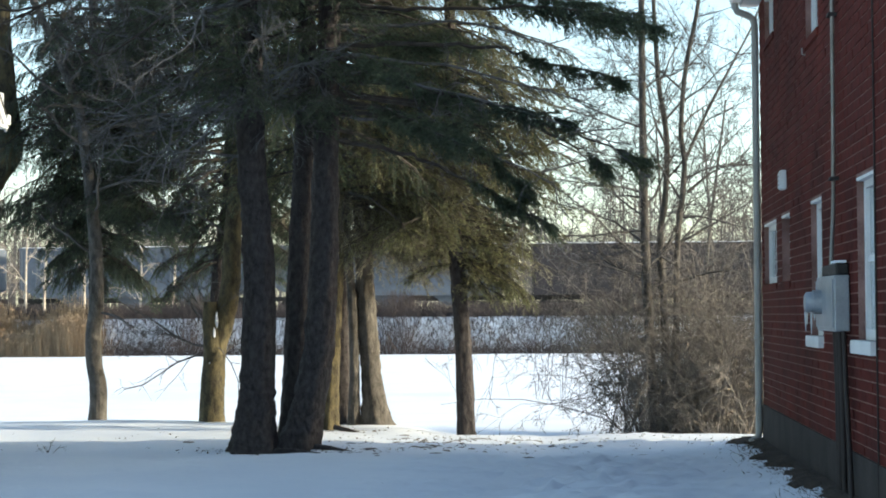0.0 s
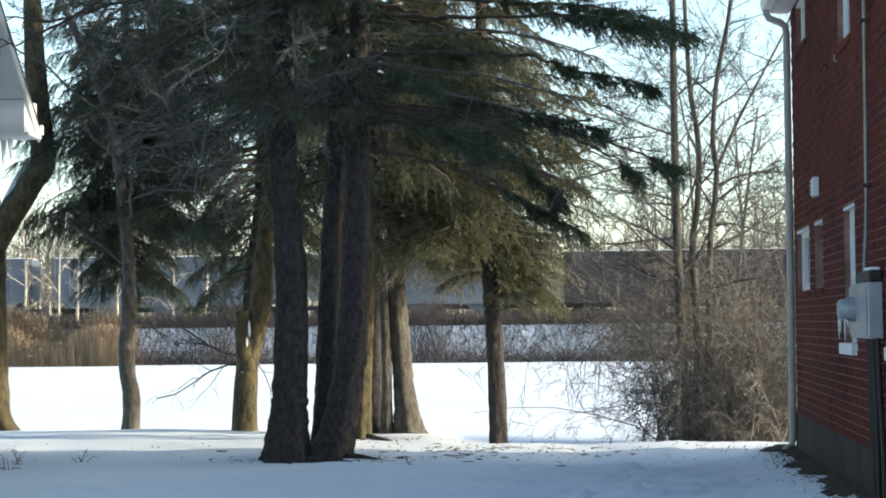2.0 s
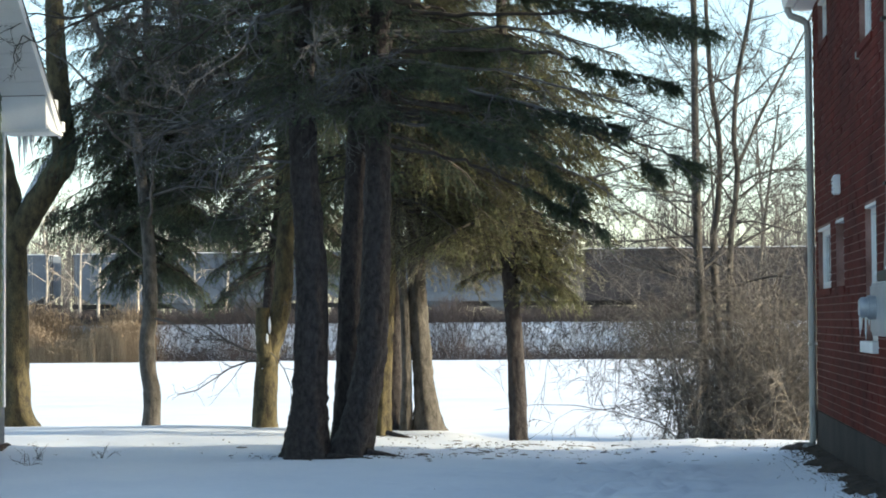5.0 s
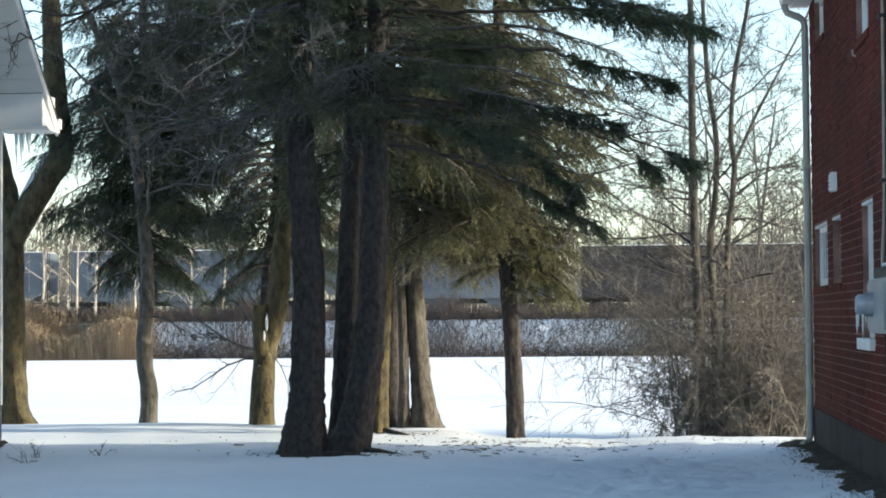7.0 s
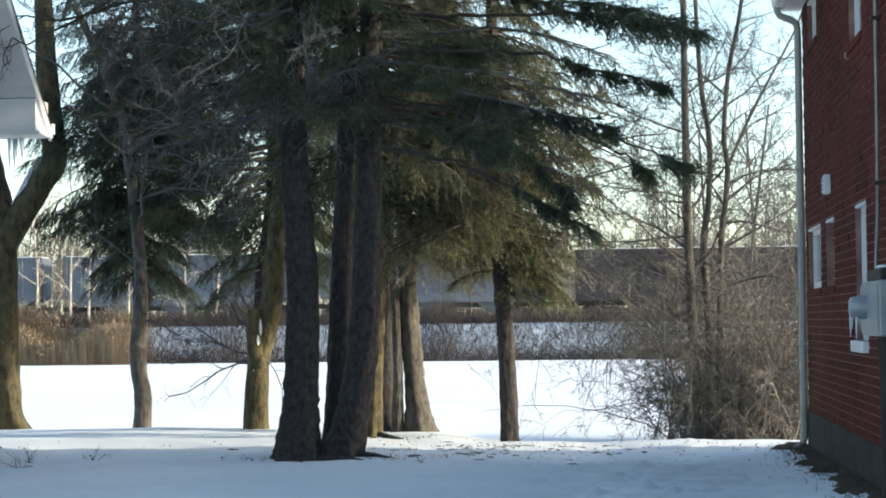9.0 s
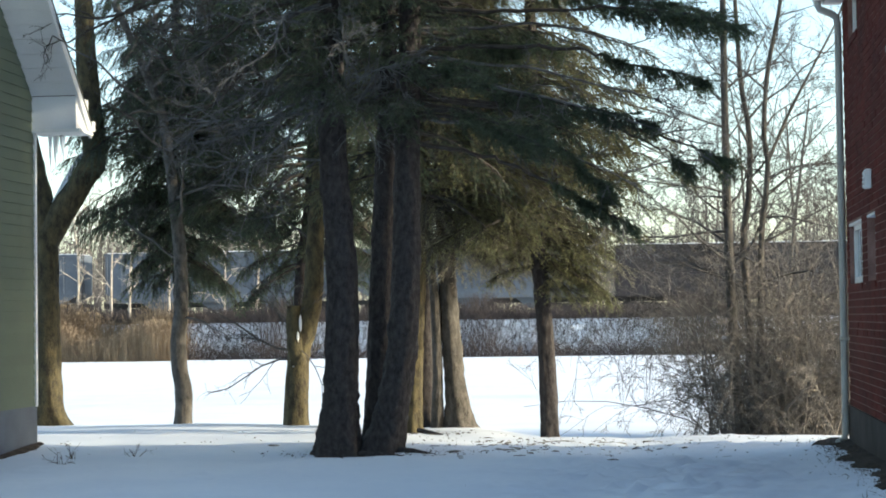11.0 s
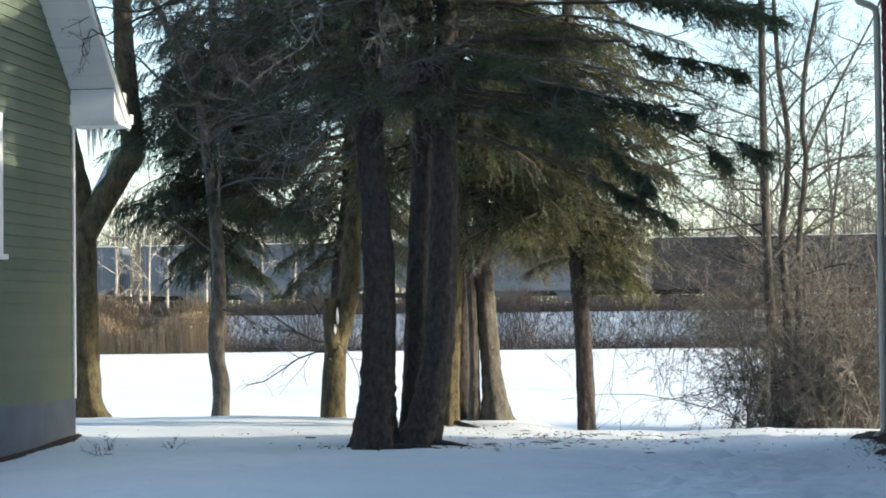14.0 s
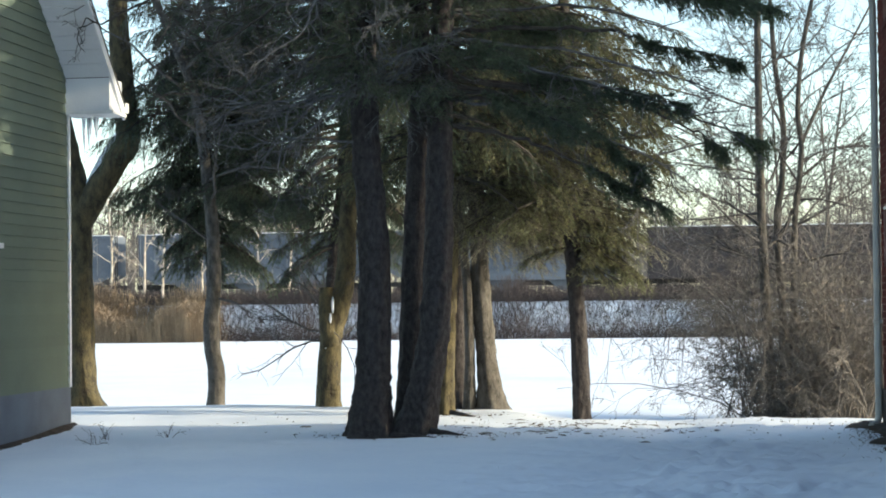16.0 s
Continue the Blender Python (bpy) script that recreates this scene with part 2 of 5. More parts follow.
def build_ground():
    def spread(lo, hi, dense, far):
        a = np.arange(lo, hi, dense)
        grow = np.cumsum(dense * 1.18 ** np.arange(1, 60))
        grow = grow[grow < far]
        return np.concatenate([(lo - grow)[::-1], a, hi + grow, [hi + far]])
    xs = np.concatenate([[-2500.0], spread(-12, 4, 0.11, 1500)])
    ys = np.concatenate([[-1500.0, -300, -60, -10, 0, 4, 8], np.arange(11, 34, 0.11), np.arange(34, 60, 1.0), np.arange(60, 98, 2.0), np.arange(98, 112, 0.35), np.arange(112, 140, 4.0), np.geomspace(140, 3000, 14)])
    X, Y = np.meshgrid(xs, ys)
    Z = ground_z(X, Y)
    rng = np.random.default_rng(5)
    near = (Y > 11) & (Y < 34) & (X > -12) & (X < 4)
    lumps = sum(np.sin(X * a + p) * np.sin(Y * b + q) * c for a, b, p, q, c in [(*rng.uniform(1, 7, 2), *rng.uniform(0, 6, 2), 0.003) for _ in range(10)])
    Z = Z + np.where(near, lumps, 0)
    # footprints and scuffs
    for _ in range(1000):
        if rng.random() < 0.62:
            fy = rng.uniform(13.5, 24)
            fx = rng.normal(-0.1 + 0.03 * (fy - 20), 0.75)
        else:
            fx, fy = rng.uniform(-7, 1.8), rng.uniform(12, 25)
        i0, i1 = np.searchsorted(xs, (fx - 0.5, fx + 0.5))
        j0, j1 = np.searchsorted(ys, (fy - 0.5, fy + 0.5))
        sx, sy, dep = rng.uniform(0.05, 0.11), rng.uniform(0.08, 0.16), rng.uniform(0.012, 0.06)
        dep *= 0.3 if fy > 20.3 else 1.0
        e = ((X[j0:j1, i0:i1] - fx) / sx) ** 2 + ((Y[j0:j1, i0:i1] - fy) / sy) ** 2
        Z[j0:j1, i0:i1] -= dep * (np.exp(-e) - 0.5 * np.exp(-(np.sqrt(e) - 1.6) ** 2 * 3))
    acc = Acc()
    w = len(xs)
    i, j = np.meshgrid(np.arange(w - 1), np.arange(len(ys) - 1))
    k = (j * w + i).ravel()
    acc.add(np.stack([X, Y, Z], -1).reshape(-1, 3), np.stack([k, k + 1, k + w + 1, k + w], 1))
    return single("ground", acc, "snow", "snow-covered lawn and field with footprints and scuffed hollows", "ground", kind="structure", smooth=True)


build_ground()

# ---- brick building ----
WX, WY, EAVE = 1.89, 21.25, 4.93          # face of the wall, back corner, eave height
WIN = [(19.55, 20.95, 1.80, 2.45), (18.25, 19.05, 1.80, 2.45), (15.75, 16.55, 1.30, 2.45), (12.85, 13.72, 1.30, 2.45),
       (19.60, 20.60, 4.37, 4.86), (15.85, 16.75, 3.85, 4.86)]
Y0 = 3.0


def wall_with_holes(x0, x1, y0, y1, z0, z1, holes):
    acc = Acc()
    ys = sorted({y0, y1, *[h[0] for h in holes], *[h[1] for h in holes]})
    zs = sorted({z0, z1, *[h[2] for h in holes], *[h[3] for h in holes]})
    for a, b in zip(ys, ys[1:]):
        for c, d in zip(zs, zs[1:]):
            if not any(h[0] <= a and b <= h[1] and h[2] <= c and d <= h[3] for h in holes):
                acc.box(x0, x1, a, b, c, d)
    return acc


def build_brick_building():
    b = thing("brick_building", "two-storey red brick building with white window frames and grey foundation", "building", (WX, WY, 0))
    wall = part("wall", wall_with_holes(WX + 0.006, WX + 0.25, Y0, WY - 0.012, 0.49, EAVE, WIN), "mortar", b, "red-brown mortar joints")
    back = Acc()
    back.box(WX + 0.25, 10, WY - 0.25, WY - 0.012, 0.49, EAVE)
    back.box(9.75, 10, Y0, WY - 0.25, 0.0, EAVE)
    back.box(WX + 0.25, 9.75, Y0, Y0 + 0.25, 0.0, EAVE)
    part("rear_wall", back, "brick", b)
    floors = Acc()
    floors.box(WX + 0.25, 9.75, Y0 + 0.25, WY - 0.25, 2.95, 3.1)
    part("inner_floor", floors, "plank_dark", b)
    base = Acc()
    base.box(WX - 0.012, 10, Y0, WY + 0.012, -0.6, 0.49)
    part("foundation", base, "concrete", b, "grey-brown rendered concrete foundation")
    roof = Acc()
    for s in (WX - 0.20, 10.2):
        roof.prism([(s, EAVE + 0.06), (5.95, EAVE + 1.74), (5.95, EAVE + 1.89), (s, EAVE + 0.2)], 1, Y0 - 0.3, WY + 0.50)
    part("roof", roof, "shingle", b)
    gable = Acc()
    gable.prism([(WX, EAVE), (10, EAVE), (5.95, EAVE + 1.7)], 1, WY - 0.2, WY - 0.05)
    part("gable", gable, "brick", b)
    sof = Acc()
    sof.box(WX - 0.20, WX, Y0 - 0.3, WY + 0.1, EAVE - 0.03, EAVE + 0.055)
    part("soffit", sof, "soffit", b, "white boxed soffit")
    gut = Acc()
    gut.prism([(WX - 0.325, EAVE + 0.10), (WX - 0.205, EAVE + 0.10), (WX - 0.205, EAVE - 0.01), (WX - 0.30, EAVE - 0.01)], 1, Y0 - 0.3, WY + 0.1)
    part("gutter", gut, "white_paint", b, "white metal gutter", bevel=0.006)
    # downspout with its elbow at the corner
    ds = Acc()
    yc = WY - 0.06
    ds.tube([(WX - 0.263, yc, EAVE + 0.02), (WX - 0.263, yc, EAVE - 0.05), (WX - 0.24, yc, EAVE - 0.10), (WX - 0.12, yc, EAVE - 0.15), (WX - 0.065, yc, EAVE - 0.19), (WX - 0.05, yc, EAVE - 0.27), (WX - 0.05, yc, 2.4), (WX - 0.055, yc, 0.2), (WX - 0.075, yc - 0.03, 0.12), (WX - 0.15, yc - 0.12, 0.09)], [0.04] * 10, 10)
    dsp = part("downspout", ds, "downspout", b, "grey-white metal downspout at the corner", smooth=True)
    for z in (1.2, 3.1):
        part("strap", boxed(WX - 0.097, WX + 0.002, yc - 0.05, yc + 0.05, z, z + 0.03), "downspout", dsp)
    # windows
    for n, (a, c, z0, z1) in enumerate(WIN):
        w = Acc()
        fx0 = WX + (0.085 if n == 1 else 0.055)
        fx1 = fx0 + 0.07
        t = 0.075
        w.box(fx0, fx1, a, a + t, z0, z1)
        w.box(fx0, fx1, c - t, c, z0, z1)
        w.box(fx0, fx1, a + t, c - t, z1 - t, z1)
        w.box(fx0, fx1, a + t, c - t, z0, z0 + t)
        mid = (a + c) / 2
        if n in (0, 1, 4):
            w.box(fx0 + 0.012, fx1, mid - 0.025, mid + 0.025, z0 + t, z1 - t)
        else:
            w.box(fx0 + 0.012, fx1, a + t, c - t, (z0 + z1) / 2 - 0.025, (z0 + z1) / 2 + 0.025)
        win = part("window", w, "white_paint", b, "white painted window frame set in brick")
        pane = part("pane", boxed(fx0 + 0.03, fx0 + 0.036, a + t, c - t, z0 + t, z1 - t), "glass", win)
        pane.visible_shadow = False
        part("blind", boxed(fx0 + 0.04, fx0 + 0.05, a + 0.01, c - 0.01, z0 + 0.01, z1 - 0.01), "white_paint", win, "pale drawn blind")
        jamb = Acc()
        jamb.box(WX + 0.004, fx0, a + 0.003, c - 0.003, z1 - 0.025, z1 - 0.002)
        part("reveal_trim", jamb, "white_paint", win, "white metal reveal capping")
        if z0 < 1.5:
            part("sill", boxed(WX - 0.05, fx0 + 0.02, a - 0.05, c + 0.05, z0 - 0.095, z0), "white_paint", win, "thick white stone sill", bevel=0.006)
        else:
            part("sill", boxed(WX - 0.012, fx0 + 0.02, a - 0.02, c + 0.02, z0 - 0.065, z0), "brick_one", win)
    # bricks of the visible face
    brick_mesh = boxed(WX, WX + 0.05, -0.104, 0.104, -0.0325, 0.0325).mesh("brick", (WX, 0, 0))
    brick_mesh.materials.append(M["brick_one"])
    rest = Acc()
    rng = np.random.default_rng(9)
    count = 0
    for row in range(int((EAVE - 0.49) / 0.0762)):
        z = 0.49 + 0.0762 * (row + 0.5)
        off = 0.105 if row % 2 else 0.0
        for k in range(int((WY - 9.5) / 0.21)):
            y1 = WY - off - 0.006 - 0.21 * k
            y0 = y1 - 0.208
            ym = (y0 + y1) / 2
            if any(a - 0.1 < ym < c + 0.1 and z0 - 0.04 < z < z1 + 0.04 for a, c, z0, z1 in WIN):
                # cut back to the edge of the opening
                for a, c, z0, z1 in WIN:
                    if z0 - 0.03 < z < z1 + 0.03 and a - 0.1 < ym < c + 0.1:
                        if y0 < a - 0.02:
                            rest.box(WX, WX + 0.05, y0, a - 0.004, z - 0.0325, z + 0.0325)
                        elif y1 > c + 0.02:
                            rest.box(WX, WX + 0.05, c + 0.004, y1, z - 0.0325, z + 0.0325)
                continue
            out = rng.uniform(-0.003, 0.003)
            if 12.4 < ym < 14.9 and 2.5 < z < 4.6 and count < 300:
                o = new("brick", brick_mesh)
                o.parent = wall
                o.location = (out, ym - WY, z)
                count += 1
            else:
                rest.box(WX + out, WX + 0.05, y0, y1, z - 0.0325, z + 0.0325)
    part("bricks", rest, "brick", wall, "courses of red brick", kind="stuff")
    return b


build_brick_building()


def build_meter():
    m = thing("electric_meter", "grey electric meter box with icicles on the brick wall", "electric meter", (WX, 14.6, 1.55))
    y0, y1, face = 14.08, 15.15, WX - 0.118
    part("box", boxed(face, WX - 0.004, y0, y1, 1.355, 1.77), "meter_grey", m, "grey metal meter box", bevel=0.012)
    lid = Acc()
    lid.box(face - 0.012, face - 0.001, y0 + 0.03, y1 - 0.03, 1.385, 1.74)
    part("cover", lid, "meter_grey", m, bevel=0.004)
    my, mz = 14.78, 1.575
    ring = Acc()
    ring.tube([(face - 0.012, my, mz), (face - 0.075, my, mz)], [0.092, 0.092], 24)
    part("collar", ring, "meter_grey", m, "grey ring round the meter")
    gl = Acc()
    gl.tube([(face - 0.075, my, mz), (face - 0.12, my, mz), (face - 0.138, my, mz)], [0.08, 0.078, 0.06], 24)
    part("meter_dome", gl, "meter_grey", m, "pale glass meter dome", smooth=True)
    ice = Acc()
    for dy, dx, L in ((0.0, -0.13, 0.15), (0.03, -0.115, 0.10), (-0.03, -0.09, 0.18), (0.02, -0.06, 0.07)):
        ice.tube([(face + dx, my + dy, mz - 0.07), (face + dx, my + dy, mz - 0.07 - L * 0.6), (face + dx, my + dy, mz - 0.07 - L)], [0.009, 0.007, 0.002], 7)
    part("icicle", ice, "ice", m, "thin clear icicles", smooth=True)
    part("hub", boxed(WX - 0.10, WX - 0.004, y0 + 0.03, y1 - 0.2, 1.772, 1.855), "dark_metal", m, "dark conduit hub", bevel=0.015)
    part("snow_cap", boxed(WX - 0.105, WX - 0.02, y0 + 0.02, y0 + 0.3, 1.857, 1.878), "snow", m, "small cap of snow", bevel=0.009)
    pipe = Acc()
    pipe.tube([(WX - 0.085, 14.50, 1.78), (WX - 0.075, 14.54, 1.95), (WX - 0.045, 14.66, 2.22), (WX - 0.035, 14.70, 2.4), (WX - 0.035, 14.66, 3.0), (WX - 0.035, 14.60, 4.86)], [0.016] * 6, 10)
    part("conduit", pipe, "conduit", m, "grey service conduit up the wall", smooth=True)
    for z in (2.5, 3.75):
        part("strap", boxed(WX - 0.07, WX - 0.001, 14.60, 14.72, z, z + 0.025), "dark_metal", m)
    for k, (ya, yb) in enumerate(((14.52, 14.46), (14.38, 14.36), (14.24, 14.12), (14.02, 13.72))):
        low = Acc()
        low.tube([(WX - 0.06, ya, 1.36), (WX - 0.05, ya, 0.95), (WX - 0.05, (ya + yb) / 2, 0.5), (WX - 0.055, yb, 0.02)], [0.019, 0.019, 0.02, 0.022], 9)
        part("lower_conduit", low, "pipe_brown", m, "brown conduit running to the ground", smooth=True)
    v = thing("wall_vent", "small white louvred vent on the brick wall", "vent", (WX, 18.45, 2.77))
    part("frame", boxed(WX - 0.06, WX - 0.002, 18.45, 18.64, 2.68, 2.865), "white_paint", v, bevel=0.008)
    for k in range(4):
        part("slat", boxed(WX - 0.072, WX - 0.058, 18.465, 18.625, 2.695 + 0.04 * k, 2.72 + 0.04 * k), "white_paint", v)
    bracket = Acc()
    bracket.tube([(WX - 0.002, 16.75, 3.74), (WX - 0.03, 16.75, 3.745), (WX - 0.03, 16.75, 3.80)], [0.008, 0.008, 0.006], 7)
    single("cable_hook", bracket, "downspout", "small pale cable hook screwed to brick", "hook", (WX, 16.75, 3.74))
    wire = Acc()
    wire.tube([(WX - 0.012, 12.75, -0.05), (WX - 0.012, 12.75, 2.5), (WX - 0.012, 12.74, 4.86)], [0.007] * 3, 7)
    single("wall_cable", wire, "pipe_brown", "dark cable run up the brick wall", "cable", (WX, 12.85, 0), smooth=True)


build_meter()

# ---- green house ----
HX, HY = -7.65, 22.31
PITCH = 0.87


def rake_z(y):
    """Height of the roof's underside over the gable wall."""
    return 4.24 + (HY - 0.10 - y) * PITCH


def build_green_house():
    h = thing("green_house", "green clapboard house with white soffit and grey foundation", "house", (HX, HY, 0))
    ridge = 17.6
    body = Acc()
    top = [(HY - 0.02, 0.52), (HY - 0.02, 4.20), (ridge, rake_z(ridge)), (12.9, 4.20), (12.9, 0.52)]
    body.prism(top, 0, HX - 0.26, HX - 0.03)
    back = Acc()
    back.box(HX - 7, HX - 0.26, HY - 0.26, HY - 0.02, 0.52, 4.2)
    back.box(HX - 7, HX - 0.26, 12.9, 13.14, 0.52, 4.2)
    back.box(HX - 7.2, HX - 7, 12.9, HY - 0.02, -0.4, 6)
    part("wall", body, "siding", h)
    part("side_wall", back, "siding", h)
    part("foundation", boxed(HX - 7, HX, 12.88, HY, -0.6, 0.505), "house_foundation", h, "blue-grey painted block foundation")
    # clapboards
    boards = []
    z, k = 0.50, 0
    while z < rake_z(ridge) - 0.1:
        yb = HY - 0.05 if z < 4.2 else HY - 0.10 - (z - 4.24) / PITCH
        ya = 13.0 if z < 4.2 else 2 * ridge - yb
        if yb - ya > 0.2:
            wall_top = min(z + 0.135, 99)
            a = Acc()
            # a lapped board: thick at its foot, thin at its head
            segs = [(ya, yb)]
            if 2.1 < z < 3.75:
                segs = [(ya, 18.75), (19.9, yb)]
            for s0, s1 in segs:
                a.prism([(HX - 0.03, z), (HX - 0.0, z), (HX - 0.017, wall_top), (HX - 0.03, wall_top)], 1, s0, s1)
            part("clapboard", a, "siding", h)
        z += 0.127
        k += 1
    part("corner_board", boxed(HX - 0.09, HX + 0.012, HY - 0.055, HY + 0.014, 0.50, 3.86), "soffit", h, "white corner board", bevel=0.004)
    # roof with its raking soffit and boxed return
    ov = 0.56
    ye = HY + 0.42
    roof = Acc()
    zr = rake_z(ridge)
    ze = rake_z(ye)
    for s in (ye, 2 * ridge - ye):
        roof.prism([(s, ze + 0.03), (ridge, zr + 0.03), (ridge, zr + 0.22), (s, ze + 0.22)], 0, HX - 7.4, HX + ov)
    part("roof", roof, "shingle", h, "dark shingled roof")
    n = 26
    for k in range(n):
        a, b = HY - 0.104 - k * 0.17, HY - 0.104 - (k + 1) * 0.17 + 0.013
        s = Acc()
        s.prism([(a, rake_z(a)), (b, rake_z(b)), (b, rake_z(b) + 0.03), (a, rake_z(a) + 0.03)], 0, HX - 0.02, HX + ov - 0.02)
        part("soffit_panel", s, "soffit", h)
    fascia = Acc()
    fascia.prism([(ye, ze - 0.02), (ridge, zr - 0.02), (ridge, zr + 0.12), (ye, ze + 0.12)], 0, HX + ov - 0.02, HX + ov + 0.012)
    part("fascia", fascia, "soffit", h, "white rake fascia")
    ret = Acc()
    ret.box(HX - 0.02, HX + ov - 0.022, HY - 0.10, HY + 0.40, 3.84, 4.235)
    part("eave_return", ret, "soffit", h, "white boxed eave return")
    part("return_trim", boxed(HX - 0.05, HX + ov + 0.03, HY - 0.125, HY + 0.42, 3.80, 3.838), "white_paint", h, "pale trim under the eave")
    gut = Acc()
    gut.box(HX - 7, HX + ov + 0.02, HY + 0.42, HY + 0.54, 3.86, 3.98)
    part("gutter", gut, "white_paint", h)
    rng = np.random.default_rng(3)
    for k in range(7):
        L = rng.uniform(0.2, 0.6) * (1.0 if k < 4 else 0.5)
        x, y = HX + 0.03 + 0.035 * k + rng.uniform(0, 0.03), HY + rng.uniform(0.25, 0.48)
        a = Acc()
        a.tube([(x, y, 3.81), (x, y, 3.81 - L * 0.55), (x + 0.005, y, 3.81 - L)], [0.028, 0.017, 0.002], 7)
        part("icicle", a, "ice", h, "clear hanging icicle", smooth=True)
    # window
    w = Acc()
    a0, a1, z0, z1 = 18.77, 19.88, 2.18, 3.72
    w.box(HX - 0.02, HX + 0.03, a1 - 0.10, a1, z0, z1)
    w.box(HX - 0.02, HX + 0.03, a0, a0 + 0.10, z0, z1)
    w.box(HX - 0.02, HX + 0.03, a0 + 0.10, a1 - 0.10, z1 - 0.1, z1)
    w.box(HX - 0.02, HX + 0.03, a0 + 0.10, a1 - 0.10, z0, z0 + 0.05)
    win = part("window", w, "soffit", h, "white wooden window casing", bevel=0.004)
    part("sill", boxed(HX - 0.02, HX + 0.07, a0 - 0.04, a1 + 0.05, z0 - 0.06, z0 - 0.002), "soffit", win, bevel=0.004)
    part("pane", boxed(HX - 0.012, HX - 0.006, a0 + 0.1, a1 - 0.1, z0 + 0.05, z1 - 0.1), "glass", win)
    return h


build_green_house()


# ---- trees ----
def path(points, n):
    """A smooth line through a few points."""
    p = np.asarray(points, float)
    t = np.linspace(0, len(p) - 1, n)
    ext = np.vstack([2 * p[0] - p[1], p, 2 * p[-1] - p[-2]])
    i = np.minimum(t.astype(int), len(p) - 2)
    u = (t - i)[:, None]
    a, b, c, d = ext[i], ext[i + 1], ext[i + 2], ext[i + 3]
    return 0.5 * (2 * b + (c - a) * u + (2 * a - 5 * b + 4 * c - d) * u ** 2 + (3 * b - a - 3 * c + d) * u ** 3)


def trunk_mesh(points, r0, r1, flare, rng, sides=26, rough=0.085, roots=5):
    n = max(24, int(np.linalg.norm(np.asarray(points[-1]) - points[0]) / 0.09))
    line = path(points, n)
    h = line[:, 2] - line[0, 2]
    r = r0 + (r1 - r0) * np.clip(h / h[-1], 0, 1) ** 0.9
    ang = np.arange(sides) * 2 * math.pi / sides
    ph = rng.uniform(0, 6.28)
    root = 1 + 0.22 * np.cos(ang * roots + ph)[None] * np.exp(-h / 0.16)[:, None]
    rr = (r + flare * np.exp(-np.maximum(h, 0) / 0.22))[:, None] * root
    ridge = rng.normal(0, 1, sides)[None] * 0.6 + rng.normal(0, 1, (n, sides))
    ridge = (ridge + np.roll(ridge, 1, 0) + np.roll(ridge, -1, 0)) / 3
    rr = rr * (1 + rough * ridge)
    a = Acc()
    a.tube(line, rr, sides)
    return a, line


def twigs(acc, start, direction, length, radius, rng, level=2, spread=0.75, droop=0.0, kids=5, min_r=0.0025, crook=0.2):
    """A limb with side twigs, bending as it goes."""
    n = 6 if level > 0 else 4
    p = np.array(start, float)
    d = np.array(direction, float)
    d /= np.linalg.norm(d)
    pts = [p.copy()]
    dirs = [d.copy()]
    seg = length / (n - 1)
    for _ in range(n - 1):
        d = d + rng.normal(0, crook, 3) + np.array([0, 0, -droop])
        d /= np.linalg.norm(d)
        p = p + d * seg
        pts.append(p.copy())
        dirs.append(d.copy())
    r = np.linspace(radius, max(radius * 0.3, min_r * 0.7), n)
    if radius > 0.012:
        acc.tube(pts, r, 6 if radius > 0.03 else 4)
    else:
        acc.sticks(np.array(pts[:-1]), np.array(pts[1:]), r[:-1], r[1:])
    if level > 0:
        for _ in range(kids):
            t = rng.uniform(0.2, 1.0) * (n - 1.01)
            i = int(t)
            q = pts[i] + (pts[i + 1] - pts[i]) * (t - i)
            dd = dirs[i] + rng.normal(0, spread, 3)
            twigs(acc, q, dd, length * rng.uniform(0.3, 0.6) * (1 - 0.35 * t / n), max(r[i] * 0.55, min_r), rng, level - 1, spread, droop, kids, min_r, crook)
    return pts


